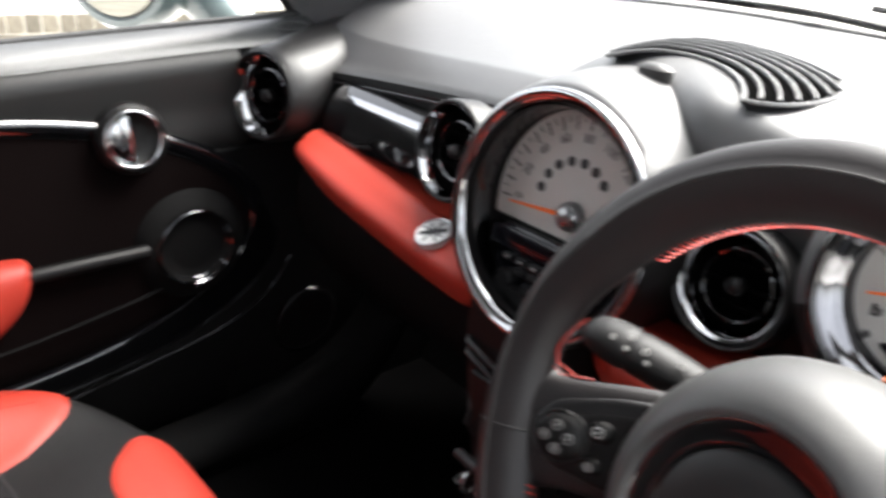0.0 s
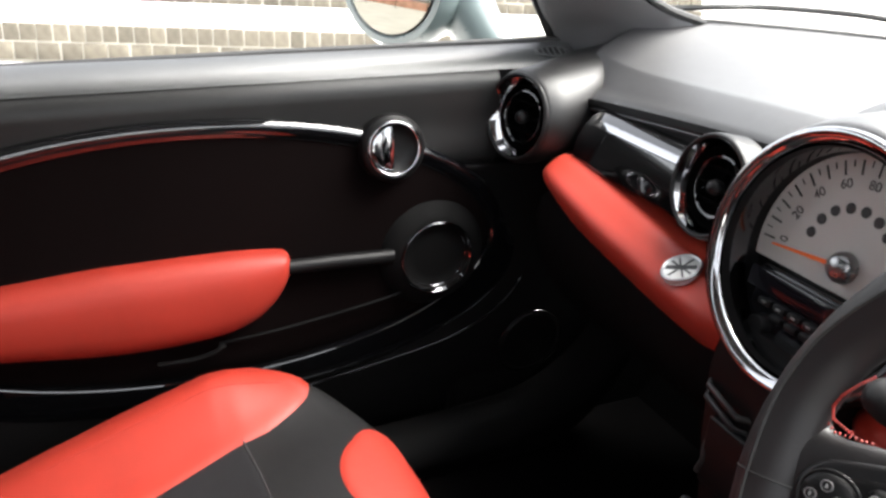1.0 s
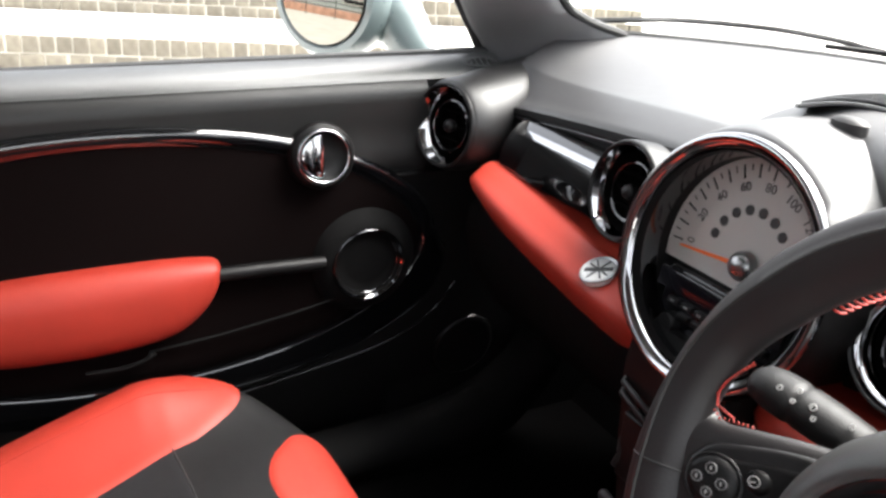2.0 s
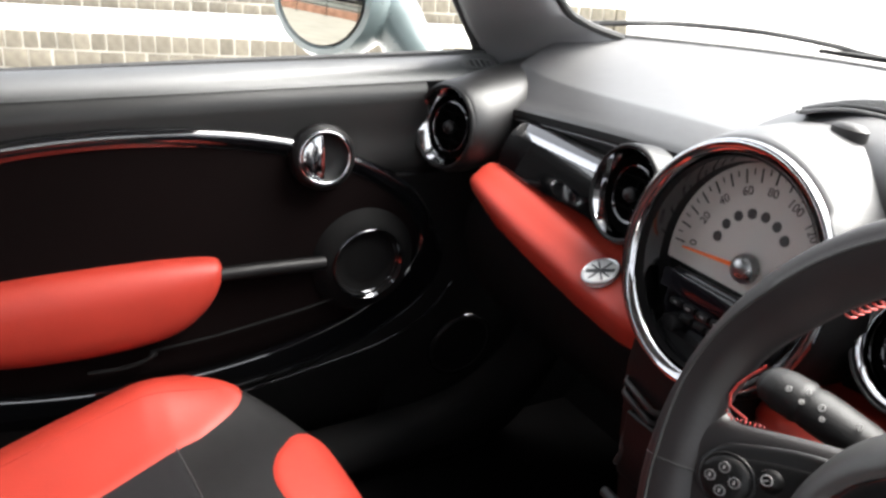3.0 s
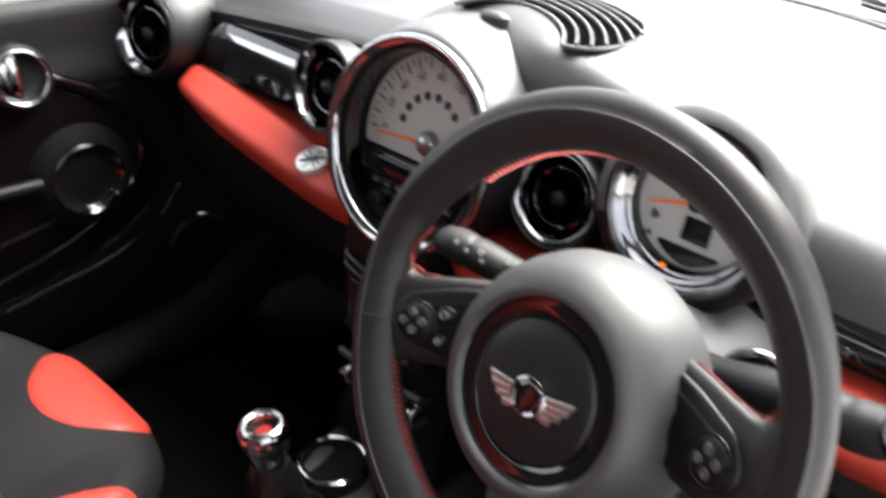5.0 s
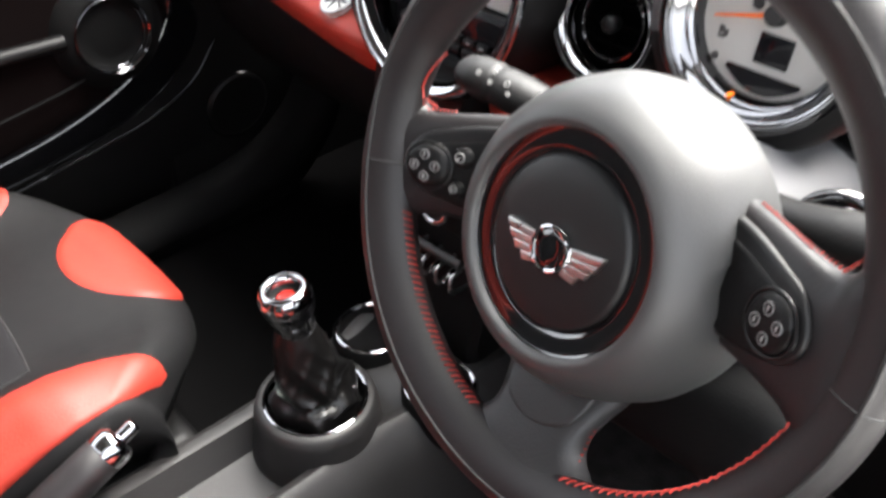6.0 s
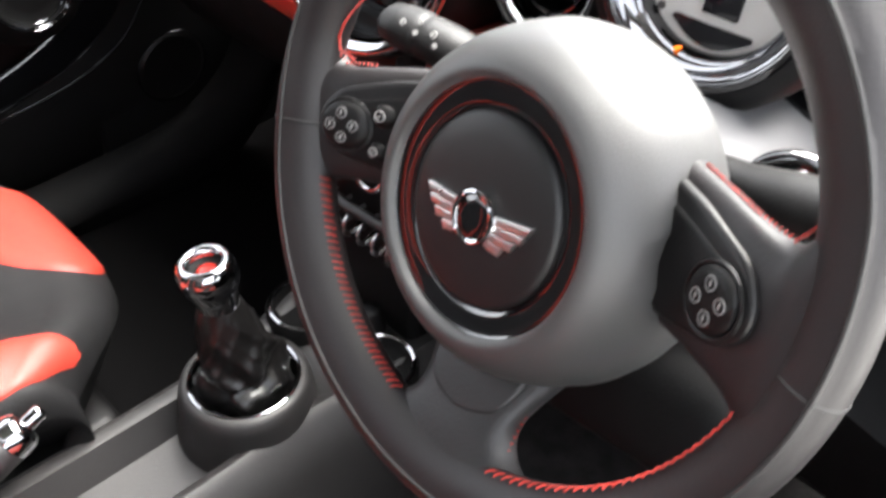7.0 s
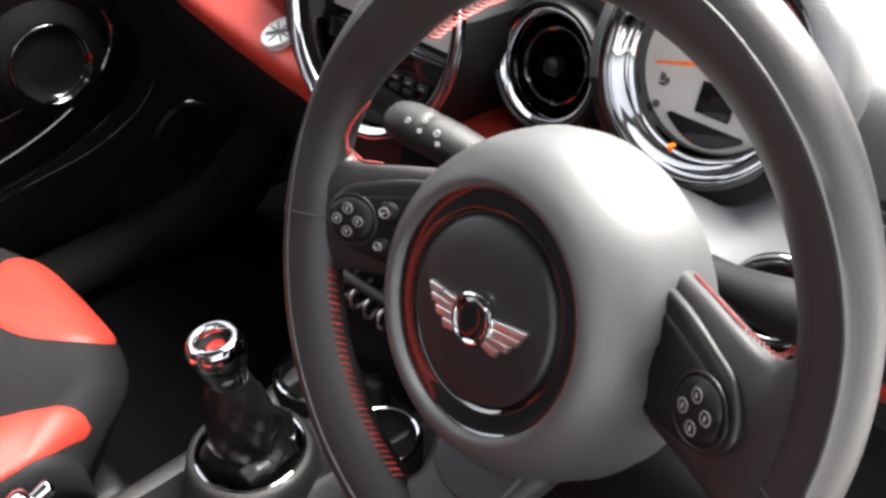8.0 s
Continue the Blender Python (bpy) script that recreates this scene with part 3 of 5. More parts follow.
bed = [[grille_point(0.092 + (grille_reach(a) - 0.092) * q, a, 0.001) for q in np.linspace(0, 1, 9)] for a in arc]
grille = part("defrost_grille", loft(bed, closed=False, cap=False), GAP, dash, "curved windscreen vent, its shaded depth painted black")
edge_line = [grille_point(0.092, a, 0.001) for a in arc] + [grille_point(grille_reach(a), a, 0.001) for a in arc[::-1]]
part("grille_frame", tube(edge_line, 0.0022, 6, closed=True), DASH, grille)
for k in range(7):
    r = 0.105 + 0.0143 * k
    line = [grille_point(r, a, 0.0025) for a in arc if grille_reach(a) > r]
    part("slat", tube(line, 0.0017, 6, squash=1.5), DASH, grille)
seam_line = [Vector((x, y, z_top(x, y) + 0.0045)) for x, y in zip(np.linspace(0.215, 0.30, 20), np.linspace(0.552, 0.532, 20))]
part("dash_seam", tube(seam_line, 0.0005, 5), CONSOLE, dash)
part("sun_sensor", lathe([(0, 0.005), (0.007, 0.0045), (0.011, 0.003), (0.014, 0.0005), (0.014, -0.012), (0, -0.012)], 28, Matrix.Translation((0.024, 0.302, 0.9445)) @ Matrix.Diagonal((1.3, 0.7, 1, 1))), CONSOLE, dash, "small domed light sensor")

# hood round the central dial
SPEEDO = frame_at((0.002, 0.198, 0.817), 11.2)
hood = []
for y, r, z, tip in ((0.0, 0.1075, 0, 1), (0.0, 0.1165, 0, 1), (0.008, 0.120, 0, 1), (0.03, 0.123, 0.001, 0.9), (0.06, 0.125, 0.0, 0.7), (0.10, 0.127, -0.001, 0.4), (0.13, 0.126, -0.006, 0.2), (0.20, 0.120, -0.03, 0)):
    row = []
    for a in np.linspace(0, 2 * math.pi, 72, endpoint=False):
        c, s = math.cos(a), math.sin(a)
        row.append(Vector((0.002 + r * c, 0.198 + y + tip * 0.19 * r * s, 0.817 + z + r * s * 0.985)))
    hood.append(row)
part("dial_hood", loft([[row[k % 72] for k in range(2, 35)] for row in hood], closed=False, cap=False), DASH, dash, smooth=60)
# the hood's lower half is in black plastic to carry its shade
part("dial_hood", loft([[row[k % 72] for k in range(34, 75)] for row in hood], closed=False, cap=False), DARK, dash, "dial hood underside, blackened for its shade", smooth=60)

# end-vent housing beside the door
eh = []
for y, r, cx, cz in ((0.203, 0.056, -0.531, 0.808), (0.203, 0.060, -0.531, 0.808), (0.210, 0.064, -0.531, 0.808), (0.235, 0.067, -0.534, 0.809), (0.27, 0.0685, -0.545, 0.813), (0.32, 0.069, -0.560, 0.820), (0.40, 0.068, -0.572, 0.834), (0.48, 0.062, -0.58, 0.85)):
    eh.append([Vector((cx + r * math.cos(a), y + 0.2 * min(1, 0.3 / (y + 0.1)) * r * math.cos(a) + 0.1 * r * math.sin(a), cz + r * math.sin(a))) for a in np.linspace(0, 2 * math.pi, 56, endpoint=False)])
# dash plastic in a darker copy, for the weaker light on the housing
part("end_vent_housing", loft(eh, cap=False), mat("shaded_housing_plastic", (0.0085, 0.0083, 0.0085), 0.45, grain=0.3, grain_size=700), dash, smooth=60)
dm = Matrix.Translation((-0.600, 0.297, 0.8815)) @ Vector((0.45, -0.02, 0.89)).to_track_quat("Z", "Y").to_matrix().to_4x4()
wide = Matrix.Diagonal((1.35, 0.50, 0.6, 1))
dem = part("side_demister", ring(0.020, 0.0030, dm @ wide, 40, 8), SILL_CAP, dash, "small oval side window vent")
part("demister_bed", lathe([(0.0195, 0.0), (0, 0.0004)], 32, dm @ wide), RUBBER, dem)
for k in range(5):
    part("slat", box(-0.018 + 0.009 * k, 0, 0.0008, 0.0018, 0.018 - 0.0018 * (k - 2) ** 2, 0.003, 0.0005, dm), SILL_CAP, dem)

def air_vent(place, r, pitch, yaw, label, bright=0.14, proud=False):
    """A round vent: gloss and chrome rings, throat and two crossed vanes blackened for shade, and a knob."""
    m = frame_at(place, pitch, yaw)
    v = thing("air_vent", m, label, "air vent", "round air vents")
    part("bezel", lathe([(r * 0.955, -0.026), (r * 0.955, 0.004), (r * 0.975, 0.0075), (r * 1.01, 0.008), (r * 1.05, 0.005), (r * 1.07, -0.002), (r * 1.07, -0.026)], 56), POD_BAND, v, world=False, smooth=70)
    rounded = [(r * 0.960, 0.002), (r * 0.935, 0.0056), (r * 0.900, 0.0066), (r * 0.860, 0.0050), (r * 0.815, 0.0010), (r * 0.780, -0.0060), (r * 0.765, -0.0090)]
    part("chrome_ring", lathe(rounded if proud else [(r * 0.950, 0.0040), (r * 0.946, 0.0052), (r * 0.938, 0.0054), (r * (0.935 - bright * 0.45), 0.0005), (r * (0.93 - bright), -0.0060), (r * (0.92 - bright), -0.0080)], 56), CHROME, v, "chrome ring", world=False, smooth=60)
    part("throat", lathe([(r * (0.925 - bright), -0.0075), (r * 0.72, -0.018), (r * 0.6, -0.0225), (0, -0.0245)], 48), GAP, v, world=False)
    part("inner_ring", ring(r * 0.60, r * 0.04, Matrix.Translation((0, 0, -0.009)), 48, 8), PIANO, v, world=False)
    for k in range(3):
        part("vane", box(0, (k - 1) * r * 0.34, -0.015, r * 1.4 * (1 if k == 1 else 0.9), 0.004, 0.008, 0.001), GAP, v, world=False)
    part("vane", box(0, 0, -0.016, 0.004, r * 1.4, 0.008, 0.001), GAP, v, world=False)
    part("knob", lathe([(0, 0.002), (r * 0.08, 0.0012), (r * 0.14, -0.0015), (r * 0.165, -0.006), (r * 0.12, -0.014), (0, -0.014)], 28), POD_BAND, v, world=False, smooth=60)
    return v
air_vent((-0.528, 0.207, 0.808), 0.0575, 8, 13, "round chrome-ringed air vent beside the passenger door")
air_vent((-0.183, 0.246, 0.820), 0.053, 11, -2, "round chrome-ringed air vent beside the central dial", 0.085)
air_vent((0.168, 0.246, 0.805), 0.050, 12, 0, "round chrome-ringed air vent behind the steering wheel", 0.10, True)

# black sheet laid over the dash face as the shade below its lip
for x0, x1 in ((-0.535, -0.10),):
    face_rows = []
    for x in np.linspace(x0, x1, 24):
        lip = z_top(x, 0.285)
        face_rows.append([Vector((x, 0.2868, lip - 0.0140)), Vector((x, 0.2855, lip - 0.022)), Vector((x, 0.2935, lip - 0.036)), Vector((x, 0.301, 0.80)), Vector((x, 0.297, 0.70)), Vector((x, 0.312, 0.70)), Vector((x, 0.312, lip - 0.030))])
    part("recess_panel", loft(face_rows), DARK, dash, "black sheet for the shade under the dash lip")

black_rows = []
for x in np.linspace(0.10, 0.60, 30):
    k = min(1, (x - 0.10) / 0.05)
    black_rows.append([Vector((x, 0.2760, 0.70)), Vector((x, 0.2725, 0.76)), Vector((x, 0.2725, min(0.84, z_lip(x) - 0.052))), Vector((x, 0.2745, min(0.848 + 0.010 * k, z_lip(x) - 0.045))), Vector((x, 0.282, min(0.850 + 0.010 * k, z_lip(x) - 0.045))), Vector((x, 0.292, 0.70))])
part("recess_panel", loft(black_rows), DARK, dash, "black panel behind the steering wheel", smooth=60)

# gloss panel, red strip
def gloss_panel(x0, x1, z_lo, z_hi, bulge):
    rows = []
    for x in np.linspace(x0, x1, 40):
        t = (x - x0) / (x1 - x0)
        e = min(1, 8 * t, 8 * (1 - t)) ** 0.5
        zc, hz = (z_lo + z_hi) / 2, (z_hi - z_lo) / 2 * (0.75 + 0.25 * e)
        y = 0.288
        rows.append([Vector((x, y + 0.004, zc - hz)), Vector((x, y - bulge * 0.95, zc - hz * 0.99)), Vector((x, y - bulge * 1.12, zc - hz * 0.94)), Vector((x, y - bulge * 1.10, zc - hz * 0.84)), Vector((x, y - bulge * 0.99, zc - hz * 0.2)), Vector((x, y - bulge * 0.68, zc + hz * 0.40)),
                     Vector((x, y - bulge * 0.66, zc + hz * 0.46)), Vector((x, y - bulge * 0.61, zc + hz * 0.52)), Vector((x, y - bulge * 0.24, zc + hz * 0.93)), Vector((x, y - bulge * 0.16, zc + hz * 0.97)), Vector((x, y, zc + hz)), Vector((x, y + 0.01, zc + hz))])
    return loft(rows, closed=True)
part("gloss_panel", gloss_panel(-0.458, -0.215, 0.764, 0.836, 0.030), PIANO, dash, "gloss black glovebox panel", smooth=30)
driver_rows = []
for x in np.linspace(0.365, 0.60, 30):
    e = min(1, (x - 0.365) / 0.02) ** 0.5
    driver_rows.append([Vector((x, 0.272, 0.764)), Vector((x, 0.262 - 0.004 * e, 0.766)), Vector((x, 0.258 - 0.005 * e, 0.772)), Vector((x, 0.262 - 0.004 * e, 0.785)), Vector((x, 0.267 - 0.002 * e, 0.797)), Vector((x, 0.273, 0.802)), Vector((x, 0.276, 0.78))])
part("gloss_panel", loft(driver_rows), PIANO, dash, "gloss black panel", smooth=40)
# added chrome strip that supplies the sky streak on the gloss panel
strip_rows = []
for x in np.linspace(-0.434, -0.232, 30):
    e = min(1, 30 * (x + 0.434) / 0.22, 30 * (-0.232 - x) / 0.22) ** 0.5
    strip_rows.append([Vector((x, 0.288 - 0.0305 * 0.64 + a, 0.8187 - 0.001 + (b - 0.003) * e)) for a, b in ((0.0022, 0.0005), (-0.0006, 0.0010), (-0.0003, 0.0030), (0.0050, 0.0098), (0.0070, 0.0100))])
part("streak_strip", loft(strip_rows), CHROME, dash, "chrome strip added for the bright streak on the glovebox panel", smooth=40)

def red_strip(upper, fold, lower):
    """A padded shelf-like strip: a broad face that looks up and back, a rounded fold and an under-face."""
    rows = []
    for i, (a, c, b) in enumerate(zip(spline(upper, 60), spline(fold, 60), spline(lower, 60))):
        t = i / 59
        e = min(1, 12 * t + 0.08, 12 * (1 - t) + 0.08) ** 0.5
        mid = (a + b) / 2 + Vector((0, 0.012, 0))
        up_n, lo_n = Vector((0, -0.44, 0.9)), Vector((0, -0.9, -0.43))
        row = [a + Vector((0, 0.03, 0)), a]
        for q in (0.06, 0.2, 0.45, 0.7, 0.86):
            row.append(a.lerp(c, q) + up_n * 0.0045 * math.sin(math.pi * min(q * 1.3, 1) ** 0.7))
        row.append(c.lerp(a + b, 0) * 0.86 + (a + b) * 0.07)
        for q in (0.14, 0.35, 0.65, 0.9):
            row.append(c.lerp(b, q) + lo_n * 0.003 * math.sin(math.pi * q))
        row += [b, b + Vector((0, 0.03, -0.004))]
        rows.append([mid.lerp(p, 0.55 + 0.45 * e) for p in row])
    return loft(rows)
part("red_strip", red_strip([(-0.470, 0.252, 0.769), (-0.455, 0.252, 0.770), (-0.385, 0.252, 0.763), (-0.312, 0.252, 0.754), (-0.24, 0.252, 0.744), (-0.184, 0.252, 0.737), (-0.085, 0.252, 0.727)],
                            [(-0.480, 0.225, 0.752), (-0.455, 0.212, 0.752), (-0.394, 0.203, 0.744), (-0.311, 0.203, 0.728), (-0.24, 0.203, 0.720), (-0.18, 0.203, 0.713), (-0.08, 0.203, 0.709)],
                            [(-0.484, 0.232, 0.727), (-0.455, 0.226, 0.722), (-0.395, 0.222, 0.704), (-0.316, 0.222, 0.689), (-0.25, 0.222, 0.679), (-0.18, 0.222, 0.670), (-0.08, 0.222, 0.662)]), RED_STRIP, dash, "padded red strip", smooth=70)
part("red_strip", red_strip([(0.062, 0.252, 0.730), (0.15, 0.251, 0.738), (0.2, 0.250, 0.742), (0.30, 0.248, 0.746), (0.44, 0.245, 0.750), (0.60, 0.244, 0.755)],
                            [(0.062, 0.203, 0.705), (0.15, 0.202, 0.710), (0.2, 0.201, 0.712), (0.30, 0.199, 0.716), (0.44, 0.199, 0.722), (0.60, 0.20, 0.727)],
                            [(0.062, 0.222, 0.660), (0.15, 0.221, 0.668), (0.2, 0.220, 0.672), (0.30, 0.219, 0.680), (0.44, 0.219, 0.688), (0.60, 0.22, 0.692)]), RED_STRIP, dash, "padded red strip", smooth=70)
bm_ = frame_at((-0.181, 0.2265, 0.7275), 63, -4)
badge = part("strip_badge", lathe([(0, 0.004), (0.019, 0.004), (0.021, 0.003), (0.0215, -0.006), (0, -0.006)], 40, bm_), mat("white_badge_enamel", (0.75, 0.75, 0.73), 0.2, coat=0.5, stain=0.03), dash, "round white badge with a dark diagonal flag pattern")
part("badge_ring", ring(0.021, 0.002, bm_ @ Matrix.Translation((0, 0, 0.003)), 40, 8), SATIN, badge)
for ang, w in ((38, 0.0055), (-30, 0.002), (0, 0.002), (90, 0.0022)):
    part("badge_stripe", box(0, 0, 0.0044, 0.034, w, 0.0008, 0, bm_ @ Matrix.Rotation(radians(ang), 4, "Z")), HUB, badge)

# under the strip: knee panels and glovebox front
def knee(x0, x1):
    sec = [(0.240, 0.70), (0.234, 0.668), (0.250, 0.60), (0.30, 0.53), (0.40, 0.50), (0.40, 0.72), (0.30, 0.74)]
    return loft([[Vector((x, y, z)) for y, z in sec] for x in np.linspace(x0, x1, 8)])
# passenger panel darker than the driver's, to hold the deeper shade there
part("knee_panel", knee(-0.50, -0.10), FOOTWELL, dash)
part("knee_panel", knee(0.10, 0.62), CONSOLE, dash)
rib = loft([[Vector((0.45 + 0.09 * k, 0.19 + dy, 0.63 + dz - 0.02 * k)) for dy, dz in ((0, 0), (0.02, -0.1), (0.06, -0.1), (0.06, 0.04))] for k in (0, 1)])
part("lower_cover", rib, FOOTWELL, dash)

# ---- the central dial ----
speedo = thing("speedometer", SPEEDO, "large round central speedometer with a silver face and chrome rim", "speedometer")
part("chrome_rim", lathe([(0.1160, -0.006), (0.1163, 0.0020), (0.1155, 0.0058), (0.1138, 0.0076), (0.1115, 0.0078), (0.1085, 0.0066), (0.1055, 0.0048), (0.1032, 0.0026), (0.1020, -0.001), (0.1012, -0.005)], 120), CHROME, speedo, "wide polished chrome rim", world=False, smooth=60)
part("inner_bevel", lathe([(0.1013, -0.0045), (0.0998, -0.011), (0.0992, -0.030)], 96), DARK_CHROME, speedo, "dark polished inner bevel", world=False, smooth=70)
part("well", lathe([(0.1005, 0.0), (0.1000, -0.012), (0.0995, -0.046), (0, -0.047)], 72), DARK, speedo, world=False)
cut = -0.024
a0 = math.asin(cut / 0.099)
face_out = [(0.099 * math.cos(a), 0.099 * math.sin(a)) for a in np.linspace(a0, math.pi - a0, 60)]
face = part("dial_face", plate(face_out, -0.046, -0.0415), DIAL, speedo, "silver grey dial face", world=False)

def text_mesh(body, size, m, name, parent, material=INK):
    cu = bpy.data.curves.new(name, "FONT")
    cu.body, cu.size, cu.align_x, cu.align_y, cu.extrude = body, size, "CENTER", "CENTER", 0.0003
    tmp = bpy.data.objects.new("tmp", cu)
    scene.collection.objects.link(tmp)
    bpy.context.view_layer.update()
    me = bpy.data.meshes.new_from_object(tmp)
    bpy.data.objects.remove(tmp)
    bpy.data.curves.remove(cu)
    me.name = name
    me.materials.clear()
    me.materials.append(material)
    ob = new(name, me)
    ob.parent = parent
    ob.matrix_basis = m
    return ob

def dial_angle(mph):
    return radians(183 - 1.14 * mph)
for mph in range(0, 141, 5):
    a = dial_angle(mph)
    big = mph % 10 == 0
    part("tick", box(0.0905 - (0.0035 if big else 0), 0, -0.0411, 0.013 if big else 0.006, 0.0016 if big else 0.0009, 0.0008, 0, Matrix.Rotation(a, 4, "Z")), INK, face, world=False)
for mph in range(0, 141, 20):
    a = dial_angle(mph)
    text_mesh(str(mph), 0.0122, Matrix.Translation((0.070 * math.cos(a), 0.003 + 0.070 * math.sin(a), -0.0410)) @ Matrix.Rotation(a - math.pi / 2, 4, "Z"), "numeral", face, FAINT)
for k in range(7):
    a = radians(170 - 21 * k)
    part("dot", lathe([(0, 0.0006), (0.0048, 0.0006), (0.005, 0), (0, 0)], 20, Matrix.Translation((-0.004 + 0.042 * math.cos(a), 0.0085 + 0.042 * math.sin(a), -0.0413))), INK, face, world=False)
nd = Matrix.Translation((0, 0, -0.037)) @ Matrix.Rotation(radians(186), 4, "Z")
part("needle", plate([(0.0, -0.0024), (0.078, -0.0009), (0.078, 0.0009), (0.0, 0.0024)], -0.0008, 0.0008, nd), NEEDLE, speedo, "orange needle", world=False)
part("needle_cap", lathe([(0, 0.0095), (0.007, 0.0085), (0.0115, 0.0055), (0.0138, 0.0010), (0.0145, -0.004), (0, -0.004)], 36, Matrix.Translation((0, 0, -0.036))), CAP, speedo, "dark grey needle cap", world=False)
radio = part("radio_panel", box(0, -0.058, -0.040, 0.15, 0.062, 0.018, 0.003), SCREEN, speedo, "gloss black radio panel", world=False)
part("display", box(-0.004, -0.040, -0.029, 0.155, 0.020, 0.006, 0.002), SCREEN, radio, world=False)
for k in range(7):
    part("button", box(-0.054 + 0.018 * k, -0.0585, -0.029, 0.015, 0.007, 0.006, 0.0015), DARK, radio, world=False)
    part("button_mark", box(-0.054 + 0.018 * k, -0.0585, -0.0258, 0.005, 0.002, 0.0006), PRINT, radio, world=False)
for k in range(5):
    part("button", box(-0.036 + 0.018 * k, -0.069, -0.029, 0.015, 0.007, 0.006, 0.0015), DARK, radio, world=False)
part("volume_knob", lathe([(0, 0.014), (0.009, 0.014), (0.0105, 0.012), (0.0115, 0.0), (0, 0)], 28, Matrix.Translation((-0.050, -0.080, -0.034))), DARK, radio, world=False)
part("volume_knob", lathe([(0, 0.014), (0.009, 0.014), (0.0105, 0.012), (0.0115, 0.0), (0, 0)], 28, Matrix.Translation((0.050, -0.080, -0.034))), DARK, radio, world=False)

# ---- tachometer on the column ----
TACH = frame_at((0.322, 0.205, 0.866), 11)
tach = thing("tachometer", TACH, "round chrome-rimmed rev counter behind the steering wheel", "rev counter")
part("black_bezel", ring(0.0705, 0.0042, Matrix.Translation((0, 0, 0.007)), 72, 10), PIANO, tach, "gloss black bezel", world=False)
cowl = [(0.068, 0.004), (0.074, 0.010), (0.083, 0.006), (0.087, -0.004), (0.087, -0.025), (0.081, -0.060), (0.068, -0.095), (0.04, -0.12), (0, -0.13)]
def half_turn(profile, a0, a1):
    return loft([[Vector((r * math.cos(a), r * math.sin(a), h)) for r, h in profile] for a in np.linspace(radians(a0), radians(a1), 40)], closed=False, cap=False)
part("cowl", half_turn(cowl, -20, 200), DASH, tach, world=False, smooth=60)
# same cowl, with the shade below put in as darker plastic
part("cowl", half_turn(cowl, 200, 340), DARK, tach, "cowl underside, blackened for its shade", world=False, smooth=60)
part("chrome_rim", lathe([(0.0690, 0.002), (0.0680, 0.0070), (0.0665, 0.0082), (0.0652, 0.0076), (0.0632, 0.0042), (0.0608, 0.0010), (0.0580, -0.0014), (0.0562, -0.0026), (0.0550, -0.0045)], 72), SMOKED_CHROME, tach, "broad chrome rim", world=False, smooth=60)
part("inner_bevel", lathe([(0.0551, -0.0044), (0.0540, -0.0070), (0.0530, -0.0165)], 72), DARK_CHROME, tach, "dark polished inner bevel", world=False, smooth=70)
part("well", lathe([(0.0645, 0.0), (0.0560, -0.020), (0, -0.021)], 56), DARK, tach, world=False)
tface = part("dial_face", lathe([(0, -0.0165), (0.0535, -0.0165), (0.0535, -0.0205), (0, -0.0205)], 56), DIAL, tach, "pale dial face", world=False)
part("small_screen", box(0.006, -0.019, -0.0155, 0.025, 0.021, 0.003, 0.0008), SCREEN, tface, world=False)
bar_out = [(0.0035 + x, -0.0355) for x in np.linspace(0.027, -0.027, 10)] + [(0.0035 + x, -0.0350 - 0.0155 * math.cos(x / 0.030 * 1.45)) for x in np.linspace(-0.028, 0.028, 16)]
part("warning_strip", plate(round_outline(bar_out, 50), -0.017, -0.0145), SCREEN, tface, world=False)
part("needle", plate([(0.0, -0.0018), (0.044, -0.0008), (0.044, 0.0008), (0.0, 0.0018)], -0.0008, 0.0008, Matrix.Translation((-0.0, 0.004, -0.0125)) @ Matrix.Rotation(radians(195), 4, "Z")), NEEDLE, tach, "orange needle", world=False)
part("needle_cap", lathe([(0, 0.005), (0.006, 0.0045), (0.0075, 0.002), (0.008, -0.004), (0, -0.004)], 28, Matrix.Translation((0.0, 0.004, -0.0125))), INK, tach, world=False)
for k in range(2, 9):
    a = radians(212 - 29 * k)
    part("tick", box(0.0475, 0, -0.0161, 0.008, 0.0012, 0.0008, 0, Matrix.Rotation(a, 4, "Z")), FAINT, tface, world=False)
    text_mesh(str(k), 0.0085, Matrix.Translation((0.037 * math.cos(a), 0.037 * math.sin(a) + 0.002, -0.0160)), "numeral", tface, FAINT)
part("dial_mark", lathe([(0, 0.0008), (0.0042, 0.0008), (0.0044, 0), (0, 0)], 20, Matrix.Translation((-0.0157, 0.0078, -0.0163))), INK, tface, "round black mark", world=False)
for dx, dy, w, h in ((-0.0360, -0.0160, 0.0036, 0.0052), (-0.0322, -0.0176, 0.0030, 0.0046), (-0.0350, -0.0205, 0.0052, 0.0022)):
    part("dial_mark", box(dx, dy, -0.0161, w, h, 0.0008), FAINT, tface, "grey printed symbol", world=False)
part("dial_mark", lathe([(0, 0.0008), (0.0028, 0.0008), (0.0029, 0), (0, 0)], 16, Matrix.Translation((-0.0353, -0.0348, -0.0163))), FAINT, tface, "grey printed dot", world=False)
# glowing block put on the bevel in place of an amber glint
part("amber_glint", box(-0.0092, -0.0532, -0.004, 0.0030, 0.0018, 0.008, 0.0006), AMBER, tface, "small glowing block for an amber glint", world=False)

# ---- steering column and stalks ----
WHEEL = frame_at((0.3289, 0.0123, 0.8088), 20.5, -6.3, 9.0)
COLUMN = frame_at((0.3226, 0.0248, 0.7962), 19.0, 0, 3.5)
